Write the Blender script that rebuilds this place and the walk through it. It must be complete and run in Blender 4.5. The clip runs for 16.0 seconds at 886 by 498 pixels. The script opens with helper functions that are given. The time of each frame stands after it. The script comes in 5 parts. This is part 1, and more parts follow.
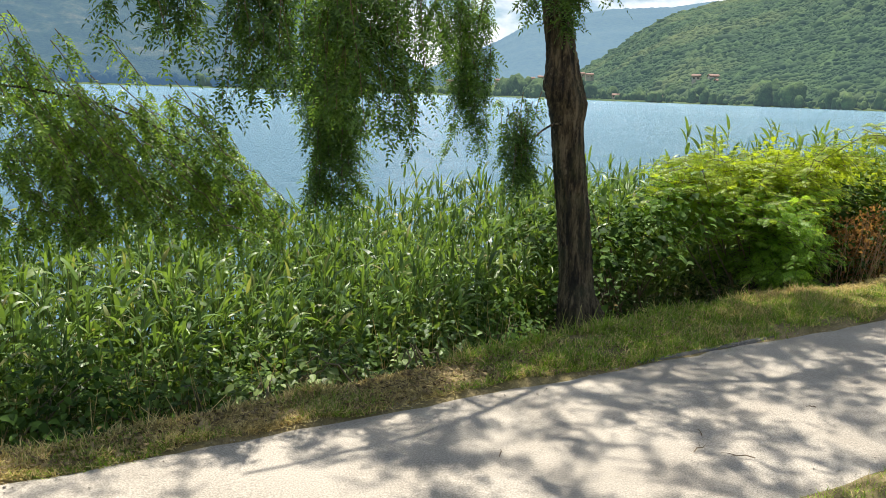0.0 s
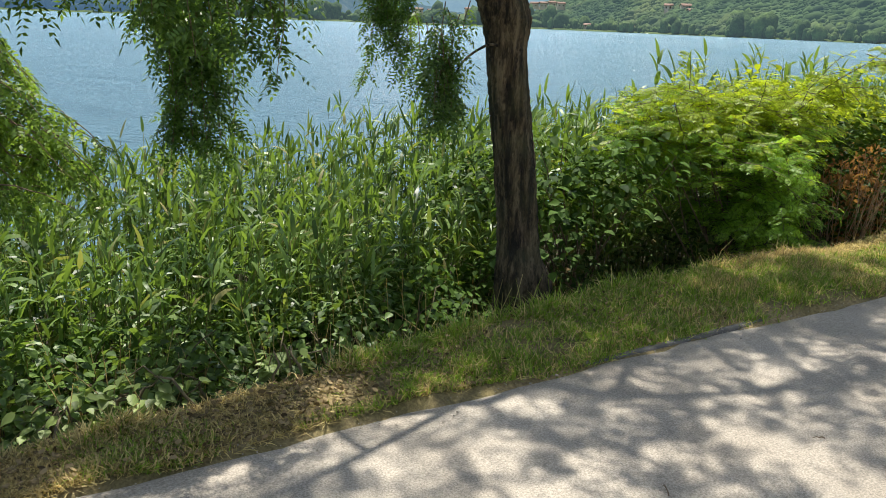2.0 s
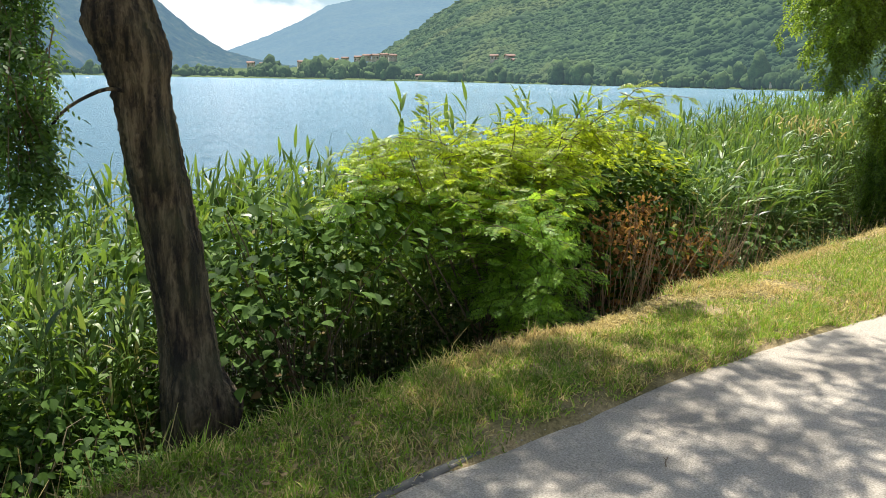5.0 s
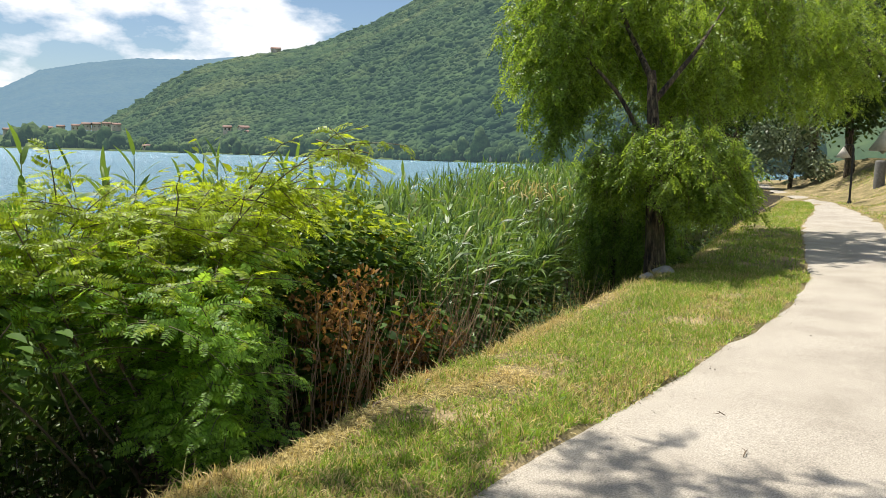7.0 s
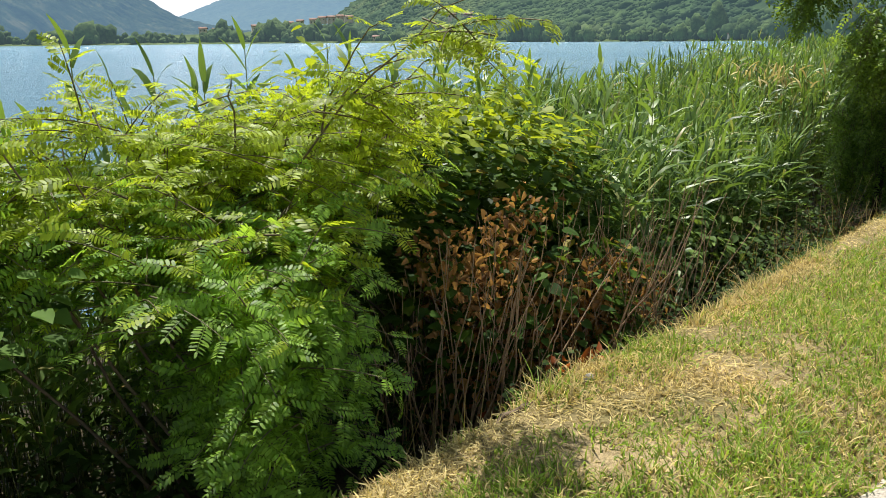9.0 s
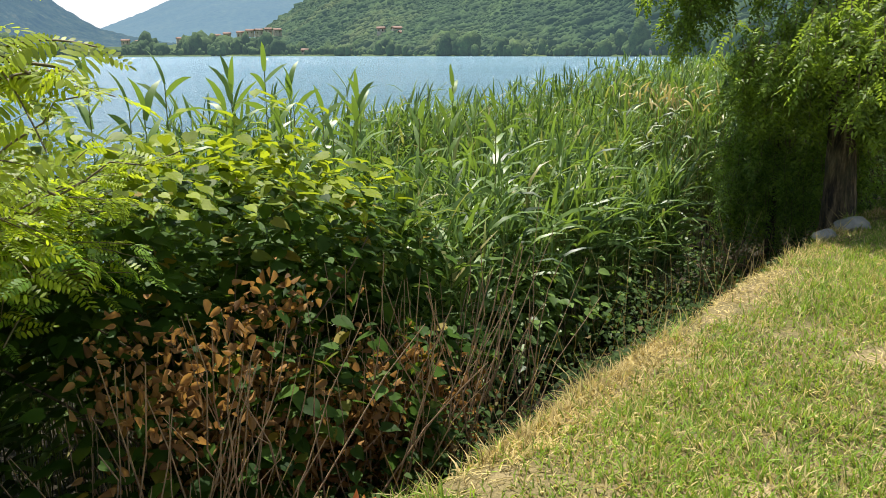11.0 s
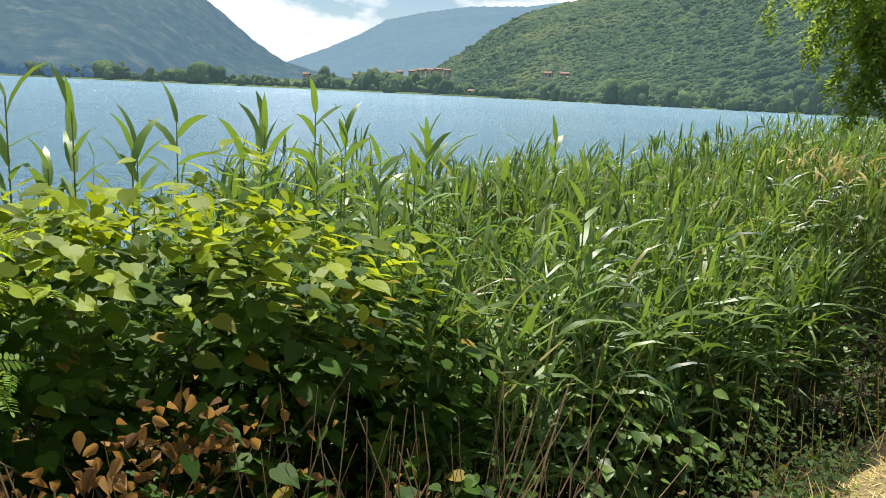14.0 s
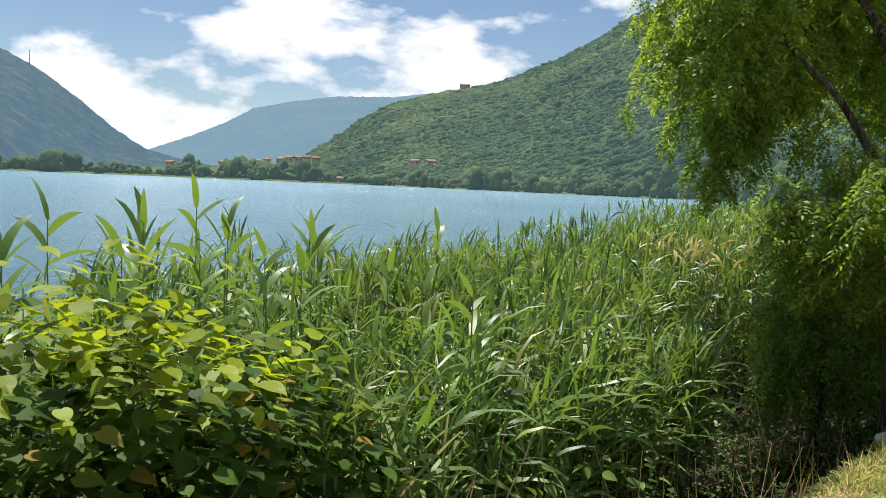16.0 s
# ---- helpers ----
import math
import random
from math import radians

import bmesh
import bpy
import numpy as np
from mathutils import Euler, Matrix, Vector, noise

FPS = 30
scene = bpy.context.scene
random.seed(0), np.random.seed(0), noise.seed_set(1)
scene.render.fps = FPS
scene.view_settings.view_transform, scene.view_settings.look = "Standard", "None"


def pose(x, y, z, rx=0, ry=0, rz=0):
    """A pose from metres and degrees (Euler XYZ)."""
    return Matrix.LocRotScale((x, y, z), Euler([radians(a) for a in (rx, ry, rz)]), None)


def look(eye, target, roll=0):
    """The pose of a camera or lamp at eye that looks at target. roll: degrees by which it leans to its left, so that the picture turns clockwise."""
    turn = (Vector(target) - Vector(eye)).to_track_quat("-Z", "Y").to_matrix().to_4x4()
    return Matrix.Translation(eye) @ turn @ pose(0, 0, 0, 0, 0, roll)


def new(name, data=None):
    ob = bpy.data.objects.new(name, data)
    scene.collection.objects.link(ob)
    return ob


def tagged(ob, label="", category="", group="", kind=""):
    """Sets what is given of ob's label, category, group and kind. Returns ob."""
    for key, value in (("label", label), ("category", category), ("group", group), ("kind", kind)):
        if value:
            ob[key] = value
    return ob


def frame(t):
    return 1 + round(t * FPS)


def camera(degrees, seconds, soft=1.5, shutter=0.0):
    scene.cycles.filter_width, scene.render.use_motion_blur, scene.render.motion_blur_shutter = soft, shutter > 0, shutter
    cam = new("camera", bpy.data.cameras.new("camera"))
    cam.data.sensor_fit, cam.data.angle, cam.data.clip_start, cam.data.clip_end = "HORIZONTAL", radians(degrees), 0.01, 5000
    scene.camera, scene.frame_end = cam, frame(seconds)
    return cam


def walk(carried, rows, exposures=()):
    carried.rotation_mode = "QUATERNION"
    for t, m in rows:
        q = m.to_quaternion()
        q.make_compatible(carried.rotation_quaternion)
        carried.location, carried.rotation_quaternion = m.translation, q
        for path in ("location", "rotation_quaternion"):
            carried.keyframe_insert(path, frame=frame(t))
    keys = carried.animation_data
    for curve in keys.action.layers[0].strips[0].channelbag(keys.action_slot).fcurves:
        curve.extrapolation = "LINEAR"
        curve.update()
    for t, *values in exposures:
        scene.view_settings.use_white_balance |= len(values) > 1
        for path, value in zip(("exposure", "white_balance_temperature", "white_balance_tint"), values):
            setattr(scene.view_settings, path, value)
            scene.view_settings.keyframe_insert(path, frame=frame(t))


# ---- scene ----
cam = camera(58.2, 16.0, 0.4)
PATH = [
    (0, (-1.497, -1.621, 1.739), (-0.777, 0.205, 1.351), 1.8),
    (0.5, (-1.327, -1.303, 1.707), (-0.719, 0.547, 1.251), 3.1),
    (1, (-1.148, -0.984, 1.651), (-0.469, 0.836, 1.177), 3.5),
    (1.5, (-0.89, -0.722, 1.607), (-0.175, 1.065, 1.063), 3.0),
    (2, (-0.578, -0.47, 1.635), (0.2, 1.289, 1.086), 2.1),
    (2.5, (-0.307, -0.351, 1.671), (0.729, 1.304, 1.236), -0.1),
    (3, (-0.017, -0.277, 1.697), (1.128, 1.329, 1.366), -0.9),
    (3.5, (0.224, -0.217, 1.678), (1.384, 1.372, 1.316), 0.3),
    (3.7, (0.287, -0.192, 1.665), (1.457, 1.385, 1.284), 0.8),
    (5.8, (1.483, 0.663, 1.487), (2.586, 2.274, 1.055), 1.1),
    (6, (1.617, 0.729, 1.46), (2.772, 2.306, 1.034), 1.0),
    (6.5, (1.93, 0.851, 1.448), (3.298, 2.263, 1.078), 0.7),
    (7, (2.135, 1.101, 1.429), (3.733, 2.281, 1.198), 1.6),
    (7.5, (2.449, 1.412, 1.435), (3.802, 2.865, 1.186), 2.7),
    (8, (2.762, 1.657, 1.407), (3.942, 3.229, 1.034), 1.4),
    (8.5, (3.129, 1.829, 1.434), (4.351, 3.35, 0.996), 0.8),
    (9, (3.509, 1.88, 1.429), (4.686, 3.414, 0.917), -0.6),
    (9.5, (3.872, 1.993, 1.409), (5.129, 3.441, 0.839), 0.2),
    (10, (4.204, 2.058, 1.452), (5.547, 3.435, 0.902), -0.5),
    (10.2, (4.343, 2.087, 1.455), (5.671, 3.478, 0.908), -0.9),
    (12.3, (5.449, 2.628, 1.485), (6.72, 4.121, 1.092), 1.6),
    (12.5, (5.506, 2.68, 1.472), (6.765, 4.184, 1.078), 1.8),
    (13, (5.653, 2.784, 1.49), (6.828, 4.355, 1.103), 3.0),
    (13.5, (5.8, 2.8, 1.489), (6.864, 4.448, 1.097), 4.3),
    (14, (5.893, 2.797, 1.491), (6.915, 4.472, 1.104), 2.6),
    (14.5, (5.857, 2.829, 1.521), (6.917, 4.482, 1.143), 1.9),
    (15, (5.82, 2.871, 1.524), (6.958, 4.481, 1.19), 2.3),
    (15.5, (5.82, 2.88, 1.531), (7.036, 4.449, 1.283), 2.3),
    (16, (5.822, 2.85, 1.521), (7.114, 4.368, 1.359), 2.3),
]
walk(cam, [(t, look(eye, target, roll)) for t, eye, target, roll in PATH],
     [(0.0, 0.63), (1.5, 0.58), (3.0, 0.50), (3.5, 0.63), (6.0, 0.74), (6.5, 0.46), (7.0, 0.46), (7.5, 0.58), (8.0, 0.80), (8.5, 0.56), (9.0, 0.53), (9.5, 0.93), (10.0, 0.50), (12.5, 0.70), (13.0, 0.50), (13.5, 0.58), (14.0, 0.56), (15.0, 0.56), (16.0, 0.43)])

# ---- world, sun, exposure ----
SUN_AZ, SUN_EL = radians(16), radians(65)          # bearing from +y towards +x, height
to_sun = Vector((math.sin(SUN_AZ) * math.cos(SUN_EL), math.cos(SUN_AZ) * math.cos(SUN_EL), math.sin(SUN_EL)))
world = bpy.data.worlds.new("world")
scene.world = world
world.use_nodes = True
wn, wl = world.node_tree.nodes, world.node_tree.links
wn.clear()
sky = wn.new("ShaderNodeTexSky")
sky.sky_type, sky.sun_disc, sky.sun_elevation, sky.sun_rotation = "NISHITA", False, SUN_EL, SUN_AZ
sky.air_density, sky.dust_density, sky.ozone_density = 1.0, 0.3, 3.0
wco = wn.new("ShaderNodeTexCoord")
wmap = wn.new("ShaderNodeMapping")
wmap.inputs["Scale"].default_value = (3.6, 3.6, 8.0)
wmap.inputs["Location"].default_value = (0.35, 0.1, 0.2)
cn = wn.new("ShaderNodeTexNoise")
cn.inputs["Scale"].default_value, cn.inputs["Detail"].default_value, cn.inputs["Roughness"].default_value = 1.6, 7, 0.55
cr = wn.new("ShaderNodeValToRGB")
cr.color_ramp.elements[0].position, cr.color_ramp.elements[1].position = 0.50, 0.59
cr.color_ramp.elements[0].color, cr.color_ramp.elements[1].color = (0, 0, 0, 1), (1, 1, 1, 1)
cmix = wn.new("ShaderNodeMixRGB")
cmix.inputs[2].default_value = (11.0, 11.3, 11.8, 1)
bg = wn.new("ShaderNodeBackground")
bg.inputs["Strength"].default_value = 0.07
wout = wn.new("ShaderNodeOutputWorld")
wl.new(wco.outputs["Generated"], wmap.inputs["Vector"])
wl.new(wmap.outputs["Vector"], cn.inputs["Vector"])
# more clouds low over the hills
csep = wn.new("ShaderNodeSeparateXYZ")
clow = wn.new("ShaderNodeMapRange")
clow.inputs["From Min"].default_value, clow.inputs["From Max"].default_value = 0.04, 0.3
clow.inputs["To Min"].default_value, clow.inputs["To Max"].default_value = 0.075, -0.01
cadd = wn.new("ShaderNodeMath")
wl.new(wco.outputs["Generated"], csep.inputs[0])
wl.new(csep.outputs["Z"], clow.inputs["Value"])
wl.new(cn.outputs["Fac"], cadd.inputs[0])
wl.new(clow.outputs["Result"], cadd.inputs[1])
wl.new(cadd.outputs[0], cr.inputs["Fac"])
wl.new(cr.outputs["Color"], cmix.inputs[0])
wl.new(sky.outputs["Color"], cmix.inputs[1])
wl.new(cmix.outputs["Color"], bg.inputs["Color"])
wl.new(bg.outputs["Background"], wout.inputs["Surface"])
sun_data = bpy.data.lights.new("sun", "SUN")
sun_data.energy, sun_data.angle, sun_data.color = 5.0, radians(0.53), (1.0, 0.95, 0.86)
sun = new("sun", sun_data)
sun.matrix_world = look(to_sun * 60, (0, 0, 0))

# ---- materials ----
def nodes_of(name):
    m = bpy.data.materials.new(name)
    m.use_nodes = True
    return m, m.node_tree.nodes, m.node_tree.links, m.node_tree.nodes["Principled BSDF"]


def noise_node(n, l, scale, detail=4, rough=0.55, vec=None):
    t = n.new("ShaderNodeTexNoise")
    t.inputs["Scale"].default_value, t.inputs["Detail"].default_value, t.inputs["Roughness"].default_value = scale, detail, rough
    if vec is not None:
        l.new(vec, t.inputs["Vector"])
    return t.outputs["Fac"]


def ramp(n, l, fac, stops):
    r = n.new("ShaderNodeValToRGB")
    e = r.color_ramp.elements
    while len(e) < len(stops):
        e.new(0.5)
    for i, (p, c) in enumerate(stops):
        e[i].position, e[i].color = p, (*c, 1)
    l.new(fac, r.inputs["Fac"])
    return r.outputs["Color"]


def mix(n, l, fac, a, b, mode="MIX"):
    m = n.new("ShaderNodeMixRGB")
    m.blend_type = mode
    for i, v in ((0, fac), (1, a), (2, b)):
        if hasattr(v, "links"):
            l.new(v, m.inputs[i])
        elif i == 0:
            m.inputs[0].default_value = v
        else:
            m.inputs[i].default_value = (*v, 1)
    return m.outputs["Color"]


def bump(n, l, p, height, strength, distance):
    b = n.new("ShaderNodeBump")
    b.inputs["Strength"].default_value, b.inputs["Distance"].default_value = strength, distance
    l.new(height, b.inputs["Height"])
    l.new(b.outputs["Normal"], p.inputs["Normal"])


def place_of(n):
    return n.new("ShaderNodeTexCoord").outputs["Object"]


def leaf_mat(name, dark, light, glow, through_part=0.42, rough=0.42, spec=0.45, extra=None, single=False):
    """Leaf: varies from leaf to leaf, lets light through in the colour glow."""
    m, n, l, p = nodes_of(name)
    if single:
        rnd = n.new("ShaderNodeObjectInfo").outputs["Random"]
    else:
        rnd = n.new("ShaderNodeNewGeometry").outputs["Random Per Island"]
    dark, light = tuple(0.55 * c for c in dark), tuple(1.12 * c for c in light)
    stops = [(0.0, dark), (0.8, light)] + ([(0.93, light), (0.97, extra)] if extra else [])
    col = ramp(n, l, rnd, stops)
    big = noise_node(n, l, 1.7, 3, 0.5, place_of(n))
    col = mix(n, l, big, mix(n, l, 1.0, col, (0.78, 0.85, 0.8), "MULTIPLY"), mix(n, l, 1.0, col, (1.18, 1.12, 0.95), "MULTIPLY"))
    l.new(col, p.inputs["Base Color"])
    p.inputs["Roughness"].default_value = rough
    p.inputs["Specular IOR Level"].default_value = spec
    tr = n.new("ShaderNodeBsdfTranslucent")
    l.new(mix(n, l, 0.45, tuple(0.85 * c for c in glow), mix(n, l, 1.0, col, (2.3, 2.3, 1.2), "MULTIPLY")), tr.inputs["Color"])
    ms = n.new("ShaderNodeMixShader")
    ms.inputs[0].default_value = through_part
    l.new(p.outputs[0], ms.inputs[1])
    l.new(tr.outputs[0], ms.inputs[2])
    l.new(ms.outputs[0], n["Material Output"].inputs["Surface"])
    return m


def earth_mat(name, stops, scale, fine, rough=0.95, relief=0.02):
    m, n, l, p = nodes_of(name)
    v = place_of(n)
    a, b = noise_node(n, l, scale, 6, 0.6, v), noise_node(n, l, fine, 4, 0.7, v)
    col = ramp(n, l, a, stops)
    col = mix(n, l, 1.0, col, ramp(n, l, b, [(0.34, (0.58, 0.58, 0.58)), (0.66, (1.3, 1.3, 1.3))]), "MULTIPLY")
    l.new(col, p.inputs["Base Color"])
    p.inputs["Roughness"].default_value = rough
    p.inputs["Specular IOR Level"].default_value = 0.2
    bump(n, l, p, b, 0.6, relief)
    return m


def plain_mat(name, colour, rough=0.6, metal=0.0, wear=0.25, scale=20):
    m, n, l, p = nodes_of(name)
    f = noise_node(n, l, scale, 5, 0.6, place_of(n))
    c2 = tuple(c * (1 - wear) for c in colour)
    l.new(ramp(n, l, f, [(0.3, c2), (0.7, colour)]), p.inputs["Base Color"])
    p.inputs["Roughness"].default_value, p.inputs["Metallic"].default_value = rough, metal
    bump(n, l, p, f, 0.25, 0.004)
    return m


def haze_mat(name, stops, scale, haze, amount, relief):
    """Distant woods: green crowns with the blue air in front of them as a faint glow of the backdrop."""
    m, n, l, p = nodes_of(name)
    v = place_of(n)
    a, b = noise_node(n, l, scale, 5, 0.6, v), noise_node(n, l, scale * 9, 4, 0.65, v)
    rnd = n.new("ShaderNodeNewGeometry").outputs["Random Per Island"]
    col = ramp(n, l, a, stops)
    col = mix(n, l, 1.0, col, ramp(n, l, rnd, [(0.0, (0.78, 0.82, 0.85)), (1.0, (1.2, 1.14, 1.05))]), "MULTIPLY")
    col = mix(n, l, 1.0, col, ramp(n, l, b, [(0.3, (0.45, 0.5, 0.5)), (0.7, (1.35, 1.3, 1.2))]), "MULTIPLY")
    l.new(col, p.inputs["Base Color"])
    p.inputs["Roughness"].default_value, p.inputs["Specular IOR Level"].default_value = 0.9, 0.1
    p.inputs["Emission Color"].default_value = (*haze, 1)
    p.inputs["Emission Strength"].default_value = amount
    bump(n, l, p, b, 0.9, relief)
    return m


M_path = earth_mat("pale_gravel", [(0.3, (0.34, 0.30, 0.245)), (0.5, (0.42, 0.375, 0.31)), (0.75, (0.47, 0.425, 0.355))], 1.4, 120, 0.95, 0.006)
M_soil = earth_mat("soil_and_thatch", [(0.3, (0.13, 0.12, 0.045)), (0.5, (0.26, 0.21, 0.10)), (0.68, (0.42, 0.32, 0.18))], 1.9, 60, 0.97, 0.03)
# Near-black soil: deep shade between the bank plants put into its colour
M_shade_soil = earth_mat("dark_shade_soil", [(0.3, (0.018, 0.016, 0.01)), (0.5, (0.035, 0.029, 0.018)), (0.7, (0.07, 0.055, 0.032))], 2.3, 45, 0.95, 0.03)
M_edging = plain_mat("weathered_concrete", (0.20, 0.19, 0.165), 0.9, 0, 0.4, 14)
M_stone = plain_mat("pale_stone", (0.38, 0.37, 0.34), 0.85, 0, 0.45, 9)
M_iron = plain_mat("dark_iron", (0.035, 0.036, 0.035), 0.5, 0.6)
M_lampshade = plain_mat("cream_enamel", (0.62, 0.57, 0.47), 0.4)
M_wood = plain_mat("dark_red_wood", (0.10, 0.035, 0.022), 0.7, 0, 0.4)
M_grass = leaf_mat("grass_blade", (0.10, 0.20, 0.03), (0.25, 0.37, 0.055), (0.50, 0.62, 0.06), 0.32, 0.5, 0.25, (0.50, 0.42, 0.2))
M_straw = leaf_mat("dry_grass", (0.40, 0.31, 0.15), (0.62, 0.50, 0.26), (0.55, 0.44, 0.2), 0.25, 0.7, 0.2)
M_reed = leaf_mat("reed_leaf", (0.04, 0.11, 0.036), (0.175, 0.272, 0.07), (0.34, 0.48, 0.05), 0.29, 0.43, 0.4, (0.33, 0.30, 0.14))
M_reedstem = leaf_mat("reed_stem", (0.13, 0.19, 0.06), (0.27, 0.29, 0.11), (0.3, 0.3, 0.1), 0.1, 0.5, 0.4)
M_locust = leaf_mat("locust_leaflet", (0.10, 0.23, 0.045), (0.22, 0.37, 0.06), (0.55, 0.76, 0.06), 0.52, 0.45, 0.3)
M_tree = leaf_mat("weeping_tree_leaflet", (0.035, 0.095, 0.03), (0.10, 0.18, 0.045), (0.30, 0.46, 0.05), 0.36, 0.45, 0.35)
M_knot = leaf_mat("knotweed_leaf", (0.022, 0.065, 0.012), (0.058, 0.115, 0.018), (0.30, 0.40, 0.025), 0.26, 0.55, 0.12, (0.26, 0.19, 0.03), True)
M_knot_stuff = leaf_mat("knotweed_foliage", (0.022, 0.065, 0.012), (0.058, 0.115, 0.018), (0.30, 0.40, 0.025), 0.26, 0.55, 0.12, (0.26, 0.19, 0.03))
# Young leaf colour, brightened to paint the sun on the knotweed's top
M_young_sunlit = leaf_mat("sunlit_young_knotweed_leaf", (0.10, 0.18, 0.018), (0.27, 0.335, 0.03), (0.60, 0.64, 0.025), 0.42, 0.5, 0.18)
# Young leaflet colour, brightened to paint the sun on the locust's top
M_locust_sunlit = leaf_mat("sunlit_young_locust_leaflet", (0.17, 0.26, 0.024), (0.32, 0.41, 0.035), (0.66, 0.72, 0.03), 0.48, 0.45, 0.3)
M_brown = leaf_mat("withered_leaf", (0.17, 0.085, 0.036), (0.36, 0.20, 0.08), (0.42, 0.21, 0.07), 0.33, 0.7, 0.2)
M_litter = leaf_mat("leaf_litter", (0.13, 0.09, 0.05), (0.32, 0.24, 0.14), (0.3, 0.2, 0.08), 0.15, 0.8, 0.15)
M_orange = leaf_mat("orange_dead_leaf", (0.26, 0.07, 0.02), (0.42, 0.13, 0.035), (0.5, 0.15, 0.03), 0.3, 0.6, 0.25)
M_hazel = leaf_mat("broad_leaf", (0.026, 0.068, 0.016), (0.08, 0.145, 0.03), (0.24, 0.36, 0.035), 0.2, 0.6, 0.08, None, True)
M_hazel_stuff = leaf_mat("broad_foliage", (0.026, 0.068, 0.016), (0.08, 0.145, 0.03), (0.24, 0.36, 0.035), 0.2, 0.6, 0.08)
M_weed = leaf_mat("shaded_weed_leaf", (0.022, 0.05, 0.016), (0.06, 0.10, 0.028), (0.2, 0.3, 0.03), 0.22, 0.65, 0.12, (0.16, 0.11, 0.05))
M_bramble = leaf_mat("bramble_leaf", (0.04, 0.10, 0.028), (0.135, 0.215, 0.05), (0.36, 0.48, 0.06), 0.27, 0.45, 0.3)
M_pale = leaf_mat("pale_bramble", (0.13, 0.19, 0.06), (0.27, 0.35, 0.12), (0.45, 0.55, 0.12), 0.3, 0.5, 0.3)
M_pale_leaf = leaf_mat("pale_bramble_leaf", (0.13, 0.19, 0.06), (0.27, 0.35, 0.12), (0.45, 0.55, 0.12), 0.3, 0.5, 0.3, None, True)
M_bramble_leaf = leaf_mat("bramble_leaf_single", (0.04, 0.10, 0.028), (0.135, 0.215, 0.05), (0.36, 0.48, 0.06), 0.27, 0.45, 0.3, None, True)
M_bush = leaf_mat("weeping_bush_leaflet", (0.06, 0.14, 0.035), (0.17, 0.27, 0.055), (0.40, 0.55, 0.06), 0.44, 0.45, 0.3)
M_bank_tree = leaf_mat("bank_tree_leaflet", (0.08, 0.15, 0.03), (0.20, 0.29, 0.05), (0.44, 0.56, 0.05), 0.46, 0.45, 0.3)
M_twig = plain_mat("dry_twig", (0.20, 0.14, 0.085), 0.85, 0, 0.5, 30)
M_drycane = plain_mat("dry_pale_cane", (0.40, 0.27, 0.15), 0.8, 0, 0.5, 30)
M_cane = plain_mat("green_brown_cane", (0.16, 0.13, 0.06), 0.7, 0, 0.5, 30)


def bark_mat():
    m, n, l, p = nodes_of("furrowed_bark")
    mp = n.new("ShaderNodeMapping")
    mp.inputs["Scale"].default_value = (1, 1, 0.16)
    l.new(place_of(n), mp.inputs["Vector"])
    a = noise_node(n, l, 22, 6, 0.65, mp.outputs["Vector"])
    b = noise_node(n, l, 3, 3, 0.5, place_of(n))
    col = ramp(n, l, a, [(0.40, (0.012, 0.009, 0.006)), (0.5, (0.07, 0.05, 0.028)), (0.63, (0.21, 0.16, 0.095))])
    col = mix(n, l, ramp(n, l, b, [(0.5, (0, 0, 0)), (0.75, (0.6, 0.6, 0.6))]), col, (0.085, 0.09, 0.04))
    l.new(col, p.inputs["Base Color"])
    p.inputs["Roughness"].default_value = 0.92
    bump(n, l, p, a, 1.0, 0.07)
    return m


M_bark = bark_mat()


def water_mat():
    m, n, l, p = nodes_of("lake_water")
    v = place_of(n)
    mp = n.new("ShaderNodeMapping")
    mp.inputs["Scale"].default_value = (0.4, 1.3, 1)
    turn = n.new("ShaderNodeMapping")
    turn.inputs["Rotation"].default_value = (0, 0, radians(33))
    l.new(v, turn.inputs["Vector"])
    l.new(turn.outputs["Vector"], mp.inputs["Vector"])
    a, b = noise_node(n, l, 1.5, 7, 0.66, mp.outputs["Vector"]), noise_node(n, l, 0.012, 3, 0.5, v)
    l.new(ramp(n, l, b, [(0.35, (0.205, 0.375, 0.485)), (0.7, (0.265, 0.44, 0.55))]), p.inputs["Base Color"])
    c = noise_node(n, l, 0.16, 3, 0.5, mp.outputs["Vector"])
    both = n.new("ShaderNodeMath")
    both.operation = "MULTIPLY_ADD"
    both.inputs[1].default_value = 2.5
    l.new(c, both.inputs[0])
    l.new(a, both.inputs[2])
    p.inputs["Roughness"].default_value, p.inputs["IOR"].default_value = 0.17, 1.33
    bump(n, l, p, both.outputs[0], 1.0, 1.0)
    return m


M_water = water_mat()
# Emission in these five materials paints the haze in front of them
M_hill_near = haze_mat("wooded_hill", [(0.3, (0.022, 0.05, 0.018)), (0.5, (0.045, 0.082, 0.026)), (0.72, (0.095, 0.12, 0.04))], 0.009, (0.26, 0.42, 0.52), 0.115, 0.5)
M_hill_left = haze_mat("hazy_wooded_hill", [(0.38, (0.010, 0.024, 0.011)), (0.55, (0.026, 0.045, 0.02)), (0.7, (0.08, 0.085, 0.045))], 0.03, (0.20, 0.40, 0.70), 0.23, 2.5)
M_hill_far = haze_mat("haze_blue_far_hill", [(0.3, (0.02, 0.035, 0.02)), (0.7, (0.035, 0.05, 0.025))], 0.006, (0.24, 0.45, 0.72), 0.40, 1.5)
